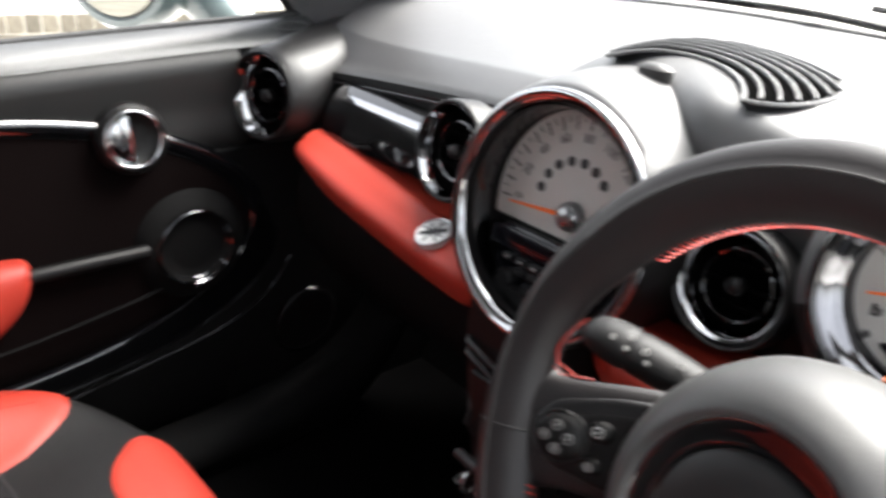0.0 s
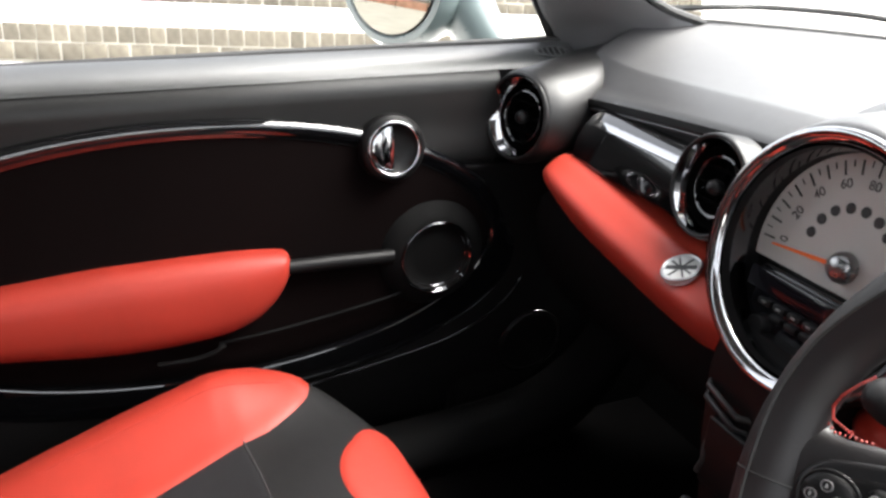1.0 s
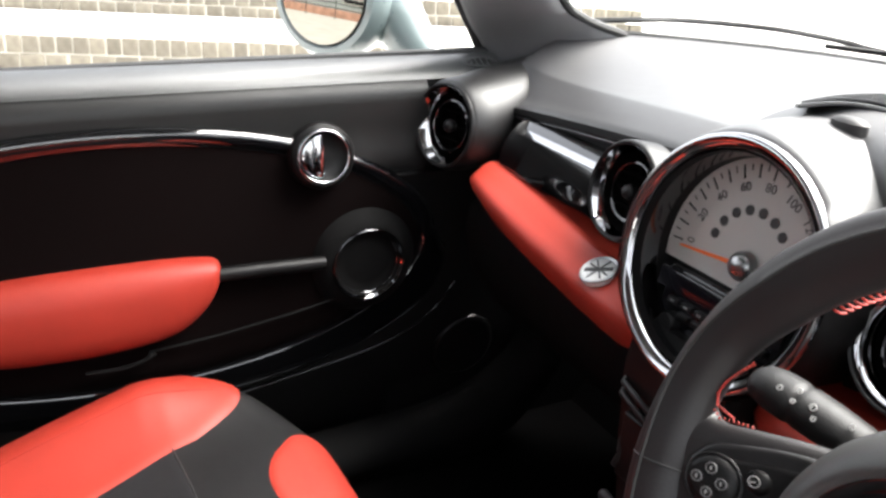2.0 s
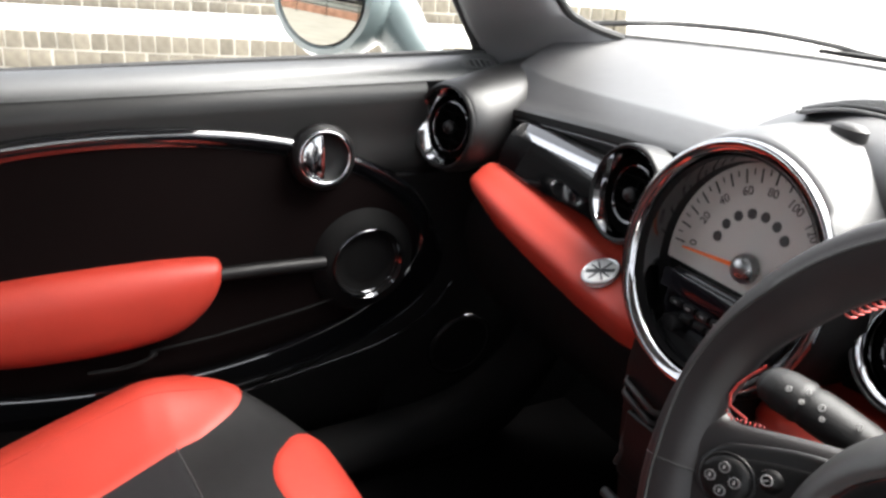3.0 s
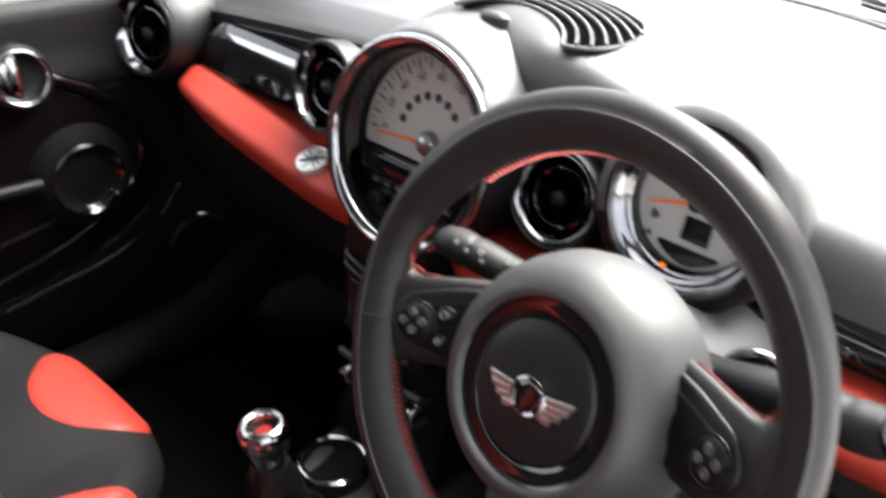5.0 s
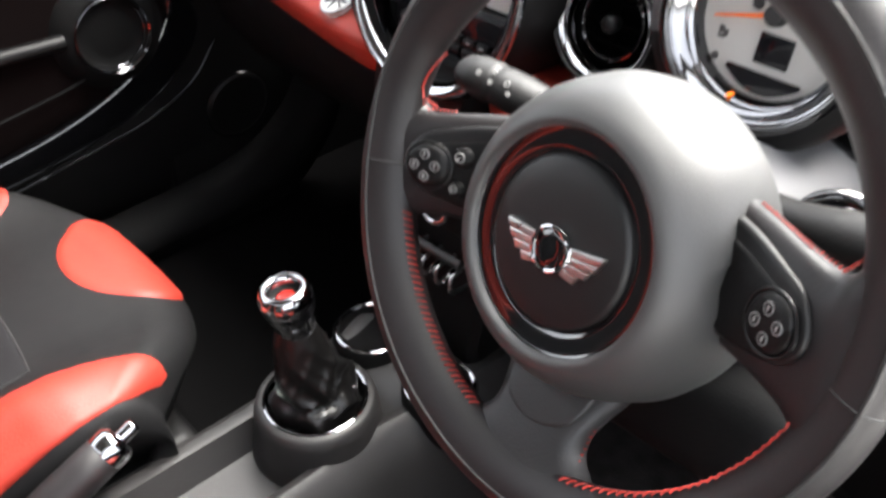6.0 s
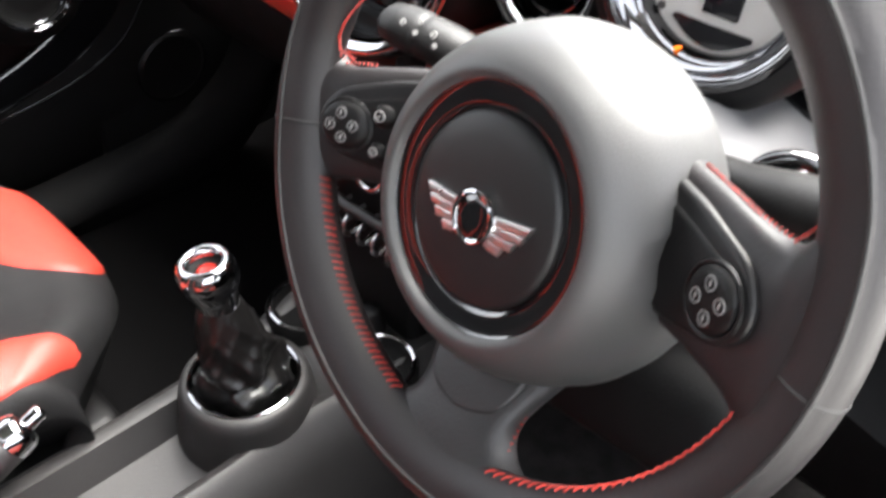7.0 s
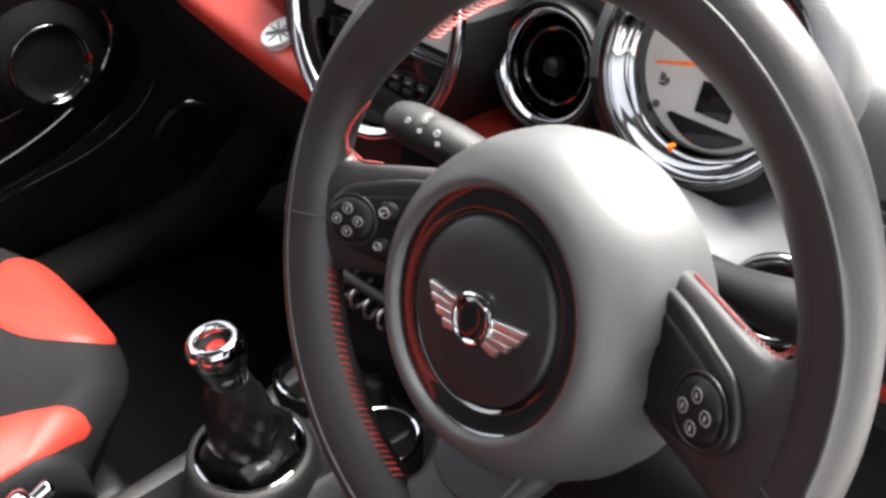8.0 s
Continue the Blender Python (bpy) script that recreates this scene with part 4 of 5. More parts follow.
column = thing("steering_column", (0.3226, 0.13, 0.66), "grey steering column shroud with control stalks", "steering column")
shroud = []
for h, w, t, dz in ((-0.062, 0.075, 0.066, -0.01), (-0.08, 0.086, 0.074, -0.012), (-0.12, 0.092, 0.078, -0.012), (-0.17, 0.096, 0.078, -0.008), (-0.24, 0.10, 0.075, 0.0)):
    row = []
    for a in np.linspace(0, 2 * math.pi, 48, endpoint=False):
        c, s = math.cos(a), math.sin(a)
        row.append(COLUMN @ Vector((w * math.copysign(abs(c) ** 0.7, c), -0.016 + dz + t * math.copysign(abs(s) ** 0.75, s), h)))
    shroud.append(row)
part("shroud", loft(shroud), PILLAR, column, smooth=60)
part("lower_shroud", box(0.045, -0.125, -0.16, 0.19, 0.075, 0.17, 0.02, COLUMN), FOOTWELL, column, smooth=60)

def stalk(name, pts, radii, marks):
    shape = ((0.0, 0.62), (0.15, 0.66), (0.32, 0.90), (0.50, 1.0), (0.64, 1.0), (0.66, 0.95), (0.68, 0.95), (0.70, 1.03), (0.84, 1.0), (0.93, 0.86), (0.98, 0.55), (1.0, 0.2))
    smooth_line = spline(pts, 60)
    sizes = [radii[1] * float(np.interp(k / 59, [q[0] for q in shape], [q[1] for q in shape])) for k in range(60)]
    s = part(name, tube(smooth_line, sizes, 20, squash=0.82), STALK, column, smooth=50)
    part("end_tip", tube([smooth_line[57], smooth_line[59]], [sizes[57] * 0.7, sizes[57] * 0.35], 14), RUBBER, s)
    line = spline(pts, 30)
    for k, up, w in marks:
        p = line[k]
        d = (line[k + 1] - line[k - 1]).normalized()
        eye = Vector((0.1, -0.75, 0.66)).normalized()
        side = eye.cross(d).normalized()
        m = Matrix((( d.x, side.x, eye.x, p.x), (d.y, side.y, eye.y, p.y), (d.z, side.z, eye.z, p.z), (0, 0, 0, 1)))
        part("symbol", ring(w * 0.34, 0.0005, m @ Matrix.Translation((0, up, radii[1] * 0.93)), 16, 6), PRINT, s, "white printed symbol")
        part("symbol", box(0.001, up - 0.0003, radii[1] * 0.93, 0.0012, 0.0022, 0.0012, 0, m), PRINT, s)
    return s
stalk("stalk", [(0.266, 0.112, 0.799), (0.231, 0.100, 0.805), (0.193, 0.092, 0.811), (0.156, 0.088, 0.813)], (0.009, 0.0172), [(8, 0.003, 0.006), (10, -0.004, 0.005), (15, 0.005, 0.004), (16, -0.001, 0.006), (19, 0.003, 0.004), (19, -0.005, 0.004), (22, 0.0, 0.005)])
wiper_stalk = stalk("stalk", [(0.39, 0.112, 0.800), (0.43, 0.104, 0.808), (0.475, 0.099, 0.818), (0.515, 0.096, 0.825), (0.540, 0.095, 0.831)], (0.009, 0.0195), [(12, 0.003, 0.006), (16, 0.0, 0.008), (20, -0.003, 0.006)])
endm = frame_at((0.538, 0.080, 0.842), 48, 12)
part("stalk_button", lathe([(0, 0.004), (0.009, 0.0038), (0.0105, 0.003), (0.0125, 0.0035), (0.0145, 0.001), (0.0145, -0.010), (0, -0.010)], 32, endm), PIANO, wiper_stalk, "round gloss end button", smooth=50)
part("button_mark", box(0, 0, 0.0042, 0.010, 0.006, 0.0008, 0.0003, endm), PRINT, wiper_stalk, "pale printed symbol")
part("ignition_collar", ring(0.024, 0.005, frame_at((0.432, 0.130, 0.790), 20, 20), 36, 10), PIANO, column)
part("start_button", lathe([(0, -0.004), (0.012, -0.004), (0.014, -0.002), (0.018, -0.006), (0.023, -0.006), (0.023, -0.02), (0, -0.02)], 32, frame_at((0.432, 0.130, 0.790), 20, 20)), PIANO, column)

# ---- steering wheel ----
wheel = thing("steering_wheel", WHEEL, "black leather three-spoke steering wheel with red stitching", "steering wheel")
R0 = 0.1722
def rim_slim(deg):
    """How far the grip thins towards the lower right of the wheel and above the left spoke."""
    return float(np.interp((deg - 200) % 360 + 200, (250, 275, 300, 345, 375, 410, 430, 500, 515, 528, 543), (0, 0.7, 1, 1.6, 1.6, 0.4, 0, 0, 0.8, 0.8, 0)))
def rim_point(deg, a):
    """A point of the grip: deg round the wheel, a round the section (0 outside, 90 towards the driver)."""
    slim = 0.0035 * rim_slim(deg)
    c, q = math.cos(a), math.sin(a)
    r = R0 + slim + (0.0215 - slim) * math.copysign(abs(c) ** 0.92, c)
    h = (0.0182 - 0.57 * slim) * math.copysign(abs(q) ** 0.85, q)
    if 0 < a <= math.pi / 2:
        r = max(r, R0 + 1.8 * slim + 0.0045)
        h = min(h, 0.0182 - 0.57 * slim)
    if c < 0 < q:
        k = (a - math.pi / 2) / (math.pi / 2)
        bulge = 0.0042 * math.sin(math.pi * k)
        r = R0 + 1.8 * slim + 0.0045 - (0.0260 - 0.2 * slim) * k - 0.54 * bulge
        h = (0.0182 - 0.57 * slim) * (1 - k) + 0.84 * bulge
    return Vector((r * math.cos(radians(deg)), r * math.sin(radians(deg)), h))
rim_rows = [[rim_point(360 * i / 160, a) for a in np.linspace(0, 2 * math.pi, 32, endpoint=False)] for i in range(160)]
rim = part("rim", loft(rim_rows, closed=True, cap=False, wrap=True), LEATHER, wheel, world=False, smooth=50)
part("rim_seam", tube([rim_point(deg, radians(93)) for deg in np.linspace(0, 360, 150, endpoint=False)], 0.0012, 6, closed=True), RUBBER, rim, "dark sewn seam", world=False)
for deg in (186, 352):
    part("cross_seam", tube([rim_point(deg, a) for a in np.linspace(0, 2 * math.pi, 40, endpoint=False)], 0.0007, 6, closed=True), RUBBER, rim, world=False)
# red thread along the inside of the rim
thread = finish("stitch", tube([(0, -0.0031, -0.0042), (0.0012, 0, 0.0003), (0, 0.0031, 0.0042)], 0.0007, 5), STITCH)
def stitches(a0, a1, pitch_deg, front=0.0028, lean=20, size=1.0):
    n = int(abs(a1 - a0) / pitch_deg)
    for k in range(n + 1):
        a = radians(a0 + (a1 - a0) * k / n)
        ob = new("stitch", thread)
        ob.parent = rim
        ob.matrix_basis = Matrix.Rotation(a, 4, "Z") @ Matrix.Translation((R0 - 0.0210 + 0.007 * rim_slim(math.degrees(a)), 0, front)) @ Matrix.Rotation(radians(180 + random.uniform(-4, 4)), 4, "Z") @ Matrix.Rotation(radians(lean), 4, "X") @ Matrix.Diagonal((1, size, size, 1))
stitches(199, 254, 1.7, -0.0005, 20, 0.78)
stitches(286, 342, 2.1, 0.0020, 15, 0.72)
stitches(28, 132, 1.7, -0.0125, 40)

# spokes
def both(points):
    return [points, [(-x, y) for x, y in points][::-1]]
def spoke_body(sx):
    rows = []
    for u, top, low, h, t in ((0.060, 0.039, -0.040, -0.047, 0.013), (0.080, 0.037, -0.041, -0.038, 0.013), (0.105, 0.0325, -0.043, -0.0275, 0.013), (0.130, 0.0265, -0.046, -0.0165, 0.013), (0.145, 0.0230, -0.051, -0.0115, 0.013), (0.154, 0.0245, -0.060, -0.009, 0.0135), (0.161, 0.034, -0.075, -0.006, 0.0135), (0.168, 0.050, -0.092, -0.004, 0.012), (0.173, 0.062, -0.104, -0.003, 0.010)):
        row = []
        c, r = (top + low) / 2, (top - low) / 2
        for k in range(32):
            a = 2 * math.pi * k / 32
            cs, sn = math.cos(a), math.sin(a)
            row.append(Vector((u * sx, c + r * math.copysign(abs(cs) ** 0.55, cs), h + t * math.copysign(abs(sn) ** 0.75, sn))))
        rows.append(row)
    fine_ = [[None] * 32 for _ in range(30)]
    for j in range(32):
        for i, q in enumerate(spline([r[j] for r in rows], 30)):
            fine_[i][j] = q
    return loft(fine_)
for sx in (1, -1):
    part("spoke", spoke_body(sx), LEATHER, wheel, world=False, smooth=70)
rows = []
for v, w, h, t in ((-0.066, 0.064, -0.058, 0.014), (-0.090, 0.053, -0.046, 0.015), (-0.108, 0.0455, -0.037, 0.015), (-0.124, 0.0385, -0.028, 0.015), (-0.136, 0.0355, -0.021, 0.015), (-0.146, 0.0395, -0.015, 0.0145), (-0.155, 0.053, -0.010, 0.0135), (-0.164, 0.080, -0.005, 0.012)):
    rows.append([Vector((w * math.copysign(abs(math.cos(a)) ** 0.5, math.cos(a)), v, h + t * math.copysign(abs(math.sin(a)) ** 0.7, math.sin(a)))) for a in np.linspace(0, 2 * math.pi, 32, endpoint=False)])
smooth_rows = [[None] * 32 for _ in range(26)]
for j in range(32):
    for i, q in enumerate(spline([r[j] for r in rows], 26)):
        smooth_rows[i][j] = q
lower = part("spoke", loft(smooth_rows), CONSOLE, wheel, "satin grey lower spoke", world=False, smooth=70)
lean = Matrix.Identity(4)
lean[2][1], lean[2][3] = -0.53, -0.0792
scoop = [(-0.037, -0.080), (-0.034, -0.106), (-0.026, -0.128), (0.0, -0.137), (0.026, -0.128), (0.034, -0.106), (0.037, -0.080), (0, -0.074)]
part("spoke_inlay", plate(round_outline(scoop[::-1], 48), -0.006, 0.0018, lean, edge=0.003), CONSOLE, lower, world=False, smooth=60)
sm = finish("stitch", tube([(0, -0.003, 0), (0.0008, 0, 0.0009), (0, 0.003, 0)], 0.0006, 5), STITCH)
def edge_stitches(p, q, n):
    p, q = Vector(p), Vector(q)
    turn = (q - p).to_track_quat("X", "Z").to_matrix().to_4x4()
    for k in range(n):
        ob = new("stitch", sm)
        ob.parent = rim
        ob.matrix_basis = Matrix.Translation(p.lerp(q, k / (n - 1))) @ turn @ Matrix.Rotation(radians(random.uniform(-12, 12)), 4, "Z") @ Matrix.Diagonal((1.0, 0.30, 0.7, 1))
for sx in (-1, 1):
    edge_stitches((sx * 0.150, 0.0242, -0.008), (sx * 0.130, 0.0275, -0.0150), 8)
    if sx > 0:
        edge_stitches((0.130, 0.0275, -0.0150), (0.092, 0.0358, -0.032), 22)
    edge_stitches((sx * 0.1585, 0.0335, 0.000), (sx * 0.150, 0.0242, -0.008), 6)
arc = [(-0.1320, 0.0655), (-0.1405, 0.0565), (-0.1470, 0.0478), (-0.1500, 0.0393), (-0.1470, 0.0325), (-0.1320, 0.0300)]
for (x0, y0), (x1, y1) in zip(arc, arc[1:]):
    edge_stitches((x0, y0, 0.001), (x1, y1, 0.001), 8)
edge_stitches((0.0365, -0.128, -0.0250), (0.0385, -0.145, -0.0150), 6)

# control pods with buttons
POD_CUT = [(0.118, 0.043), (0.107, 0.031), (0.0975, 0.016), (0.0925, 0.001), (0.0920, -0.011), (0.0955, -0.022), (0.104, -0.030), (0.116, -0.034), (0.17, -0.034), (0.17, 0.043)]
def tilt_of(sx):
    """The sloping plane of a control pod."""
    m = Matrix.Translation((0, 0, -0.0095 - 0.42 * 0.1125))
    m[2][0] = 0.42 * sx
    return m
def carve(ob, cutters, material):
    """Takes the given solids out of a mesh."""
    extra = []
    for bm in cutters:
        c = bpy.data.objects.new("cutter", finish("cutter", bm, material))
        scene.collection.objects.link(c)
        c.matrix_world = ob.matrix_world
        extra.append(c)
        mod = ob.modifiers.new("cut", "BOOLEAN")
        mod.operation, mod.object, mod.solver = "DIFFERENCE", c, "EXACT"
    bpy.context.view_layer.update()
    for c in extra:
        c.matrix_world = ob.matrix_world
    me = bpy.data.meshes.new_from_object(ob.evaluated_get(bpy.context.evaluated_depsgraph_get()))
    ob.modifiers.clear()
    ob.data = me
    me.shade_smooth()
    me.set_sharp_from_angle(angle=radians(50))
    for c in extra:
        bpy.data.objects.remove(c)
pod = [(0.080, 0.027), (0.100, 0.0255), (0.126, 0.0165), (0.141, 0.0090), (0.1500, -0.006), (0.1475, -0.020), (0.134, -0.0295), (0.110, -0.0325), (0.088, -0.033), (0.080, -0.015), (0.078, 0.008)]
pad = [(0.080, 0.018), (0.098, 0.016), (0.120, 0.009), (0.134, 0.003), (0.1445, -0.006), (0.1455, -0.016), (0.137, -0.026), (0.118, -0.0305), (0.095, -0.031), (0.080, -0.015), (0.078, 0.004)]
for k, out in enumerate(both(pod)):
    sx = 1 if k == 0 else -1
    tilt = tilt_of(sx)
    part("pod_surround", plate(round_outline(out, 60), -0.014, 0.0014, tilt, edge=0.004), POD_BAND, wheel, "rounded black pod surround", world=False, smooth=60)
    p = part("control_pod", plate(round_outline(both(pad)[k], 60), -0.012, 0.0034, tilt, edge=0.003), DARK, wheel, "dark control pod", world=False, smooth=60)
    cx, cy = 0.1288 * sx, -0.0098
    part("button_ring", ring(0.0162, 0.0010, tilt @ Matrix.Translation((cx, cy, 0.0036)), 40, 8), POD_BAND, p, world=False)
    part("button", lathe([(0, 0.0044), (0.010, 0.0042), (0.0140, 0.003), (0.0152, 0.0), (0, 0)], 36, tilt @ Matrix.Translation((cx, cy, 0.0032))), DARK, p, world=False, smooth=70)
    for q in range(4):
        dx, dy = 0.0072 * math.cos(radians(8 + 90 * q)), 0.0074 * math.sin(radians(8 + 90 * q))
        at = tilt @ Matrix.Translation((cx + dx, cy + dy, 0.0070))
        part("key", lathe([(0, 0.0012), (0.0026, 0.0010), (0.0042, 0.0)], 20, at), POD_BAND, p, "domed black key", world=False, smooth=70)
        part("symbol", ring(0.0030, 0.00055, at @ Matrix.Translation((0, 0, 0.0009)), 18, 5), KEY_PRINT, p, "grey printed symbol", world=False)
        part("symbol", box(0, 0, 0.0011, 0.0011, 0.0024, 0.0007, 0, at), PRINT, p, "white printed symbol", world=False)
    if k == 1:
        for bx, by, br in ((-0.1064, 0.0018, 0.0075), (-0.1067, -0.0203, 0.0058)):
            part("button", lathe([(0, 0.004), (br * 0.8, 0.0035), (br, 0.0), (0, 0)], 28, tilt @ Matrix.Translation((bx, by, 0.0032))), DARK, p, world=False, smooth=70)
            at = tilt @ Matrix.Translation((bx, by, 0.0073))
            part("symbol", box(-0.0008, 0.0, 0, 0.0034, 0.0011, 0.0006, 0, at @ Matrix.Rotation(radians(35), 4, "Z")), PRINT, p, "white printed symbol", world=False)
            part("symbol", ring(br * 0.42, 0.0005, at, 16, 5), PRINT, p, "white printed symbol", world=False)

# hub: broad dome, gloss ring, airbag cover, winged emblem
HX, HY = 0.002, -0.0165
hubm = Matrix.Translation((HX, HY, 0))
dome = [(0.0655, 0.009), (0.0668, 0.0142), (0.0688, 0.0158), (0.0715, 0.0156), (0.0755, 0.0140), (0.0805, 0.0098), (0.0870, 0.0015), (0.0930, -0.0105), (0.0975, -0.026), (0.1005, -0.043), (0.0995, -0.058), (0.085, -0.062), (0, -0.062)]
hub_skin = lathe(dome, 120, hubm)
hub = part("hub", hub_skin, HUB, wheel, "satin grey hub dome", world=False, smooth=70)
carve(hub, [plate(out, -0.004, 0.09, tilt_of(1 if k == 0 else -1)) for k, out in enumerate(both(POD_CUT))], HUB)
part("gloss_ring", lathe([(0.0668, 0.0125), (0.0660, 0.0108), (0.0645, 0.0102), (0.0600, 0.0096), (0.0560, 0.0090), (0.0522, 0.0082), (0.0514, 0.0070), (0.0512, 0.0)], 72, hubm), PIANO, hub, "gloss black ring", world=False, smooth=70)
part("airbag_cover", lathe([(0, 0.0135), (0.02, 0.0134), (0.037, 0.0127), (0.0475, 0.0116), (0.0502, 0.0104), (0.0514, 0.0080), (0.0514, 0.002), (0, 0.002)], 72, hubm), PAD, hub, "black airbag cover", world=False, smooth=70)
EMB = hubm @ Matrix.Translation((0.001, -0.0030, 0.0145))
emblem = part("emblem", lathe([(0, 0.0030), (0.006, 0.0036), (0.0105, 0.0030), (0.0125, 0.0020), (0.0135, -0.002), (0, -0.002)], 40, EMB), PIANO, hub, "round gloss emblem centre", world=False)
part("emblem_ring", ring(0.0128, 0.0017, EMB @ Matrix.Translation((0, 0, 0.0022)), 44, 8), CHROME, emblem, "chrome ring", world=False)
for sx in (1, -1):
    for k in range(4):
        tip_x, tip_y = (0.0372, 0.0340, 0.0290, 0.0220)[k], (0.0072, 0.0016, -0.0040, -0.0092)[k]
        root = 0.0040 - 0.0040 * k
        pts = [(0.0095, root - 0.0034), (tip_x * 0.62, (root + tip_y) / 2 - 0.0042), (tip_x - 0.0022, tip_y - 0.0044), (tip_x, tip_y), (tip_x * 0.60, (root + tip_y) / 2 + 0.0002), (0.0105, root + 0.0006)]
        pts = [(x * sx, y) for x, y in pts]
        part("wing", plate(pts if sx > 0 else pts[::-1], -0.003, 0.0014, EMB, 0.0005), BRIGHT, emblem, "bright metal wing bar", world=False)

# ---- centre stack ----
stack = thing("centre_stack", (0.0, 0.22, 0.42), "black centre stack below the round dial", "centre stack")
rows = []
for z, w, right, y in ((0.73, 0.088, 0.058, 0.200), (0.68, 0.086, 0.058, 0.190), (0.655, 0.084, 0.064, 0.188), (0.63, 0.080, 0.090, 0.188), (0.60, 0.077, 0.098, 0.188), (0.52, 0.068, 0.092, 0.192), (0.46, 0.070, 0.094, 0.185), (0.42, 0.074, 0.098, 0.170), (0.38, 0.078, 0.102, 0.17), (0.25, 0.088, 0.112, 0.24)):
    rows.append([Vector((-w, 0.56, z)), Vector((-w, y + 0.01, z)), Vector((-w + 0.008, y, z)), Vector((right - 0.008, y, z)), Vector((right, y + 0.01, z)), Vector((right, 0.56, z))])
part("body", loft(rows), DARK, stack)
for dz in (0, -0.013):
    part("side_bar", tube([(-0.076, 0.197, 0.664 + dz), (-0.069, 0.184, 0.660 + dz), (-0.024, 0.180, 0.652 + dz), (-0.014, 0.191, 0.650 + dz)], 0.0034, 10), CONSOLE, stack, "dark satin bar")
part("lower_bar", tube(spline([(-0.064, 0.196, 0.604), (-0.053, 0.180, 0.601), (-0.049, 0.176, 0.588), (-0.056, 0.178, 0.570), (-0.066, 0.194, 0.564)], 16), 0.0035, 8), CONSOLE, stack, "dark satin bar")
panel = part("climate_panel", box(0.012, 0.181, 0.600, 0.13, 0.012, 0.075, 0.003), DARK, stack)
part("climate_knob", ring(0.0215, 0.0035, frame_at((0.036, 0.170, 0.592), 8), 40, 10), CHROME, panel, "chrome ringed knob")
part("toggle_rail", tube([(-0.055, 0.168, 0.536), (0.012, 0.160, 0.540), (0.080, 0.168, 0.536)], 0.006, 10), CONSOLE, stack, "grey rail over the toggle switches")
for k in range(6):
    x = -0.043 + 0.022 * k
    t = part("toggle_switch", tube([(x, 0.182, 0.520), (x, 0.166, 0.517), (x, 0.156, 0.511)], [0.005, 0.004, 0.0048], 8), CHROME, stack, "chrome toggle switch")
    part("toggle_guard", tube(spline([(x + 0.011, 0.184, 0.528), (x + 0.011, 0.158, 0.524), (x + 0.011, 0.158, 0.504), (x + 0.011, 0.184, 0.500)], 12), 0.0022, 6), SATIN, stack)

# ---- centre console ----
console = thing("centre_console", (0.04, -0.1, 0.245), "dark grey plastic centre console with cup holders", "console")
rows = []
for y, lift, l, r in ((-0.60, -0.02, 0.0, 0.0), (-0.45, -0.01, 0, 0), (-0.28, 0.0, 0, 0), (-0.16, 0.0, 0, 0), (-0.05, 0.0, 0, 0.0), (0.03, 0.004, 0, 0.0), (0.09, 0.010, -0.014, 0.012), (0.15, 0.012, -0.03, 0.02), (0.24, 0.012, -0.04, 0.02)):
    deep = 0.026 if y < 0.04 else (0.010 if y < 0.07 else 0.0)
    p = [(-0.060 + l, 0.24), (-0.052 + l, 0.34), (-0.034 + l, 0.388), (-0.022 + l, 0.396), (-0.010 + l, 0.394), (0.004 + l, 0.388 - deep), (0.035, 0.386 - deep), (0.066 + r, 0.386 - deep), (0.084 + r, 0.390), (0.094 + r, 0.394), (0.106 + r, 0.388), (0.128 + r, 0.345), (0.150 + r, 0.28), (0.160 + r, 0.24)]
    rows.append([Vector((x, y, z + (lift if z > 0.3 else 0))) for x, z in p])
fine_rows = [[None] * len(rows[0]) for _ in range(60)]
for j in range(len(rows[0])):
    for i, p in enumerate(spline([r[j] for r in rows], 60)):
        fine_rows[i][j] = p
part("body", loft(fine_rows), CONSOLE, console, smooth=45)
GEAR = (0.036, 0.004)
ped = [(0.052, 0.424), (0.0585, 0.425), (0.063, 0.421), (0.066, 0.41), (0.069, 0.38), (0.076, 0.355), (0.09, 0.34)]
part("lever_pedestal", lathe(ped, 64, Matrix.Translation((*GEAR, 0))), CONSOLE, console, smooth=60)
part("pedestal_ring", ring(0.0535, 0.0022, Matrix.Translation((*GEAR, 0.4245)), 72, 8), CHROME, console, "thin chrome ring")
for cx, cy, r in ((-0.012, 0.118, 0.042), (0.106, 0.116, 0.038)):
    # shallow bowl in near-black plastic, for the shade inside a deep cup
    cup = part("cup_holder", lathe([(r + 0.004, 0.36), (r + 0.004, 0.412), (r, 0.4155), (r - 0.004, 0.413), (r - 0.006, 0.406), (r - 0.012, 0.4042), (0, 0.4040)], 48, Matrix.Translation((cx, cy, 0))), FOOTWELL, console, smooth=60)
    part("cup_ring", ring(r - 0.001, 0.0028, Matrix.Translation((cx, cy, 0.4155)), 56, 8), CHROME, cup, "chrome ring")
part("power_socket", lathe([(0, 0.436), (0.010, 0.436), (0.013, 0.432), (0.014, 0.420), (0.018, 0.416), (0.018, 0.40), (0, 0.40)], 32, Matrix.Translation((0.056, 0.148, 0))), DARK, console, smooth=60)

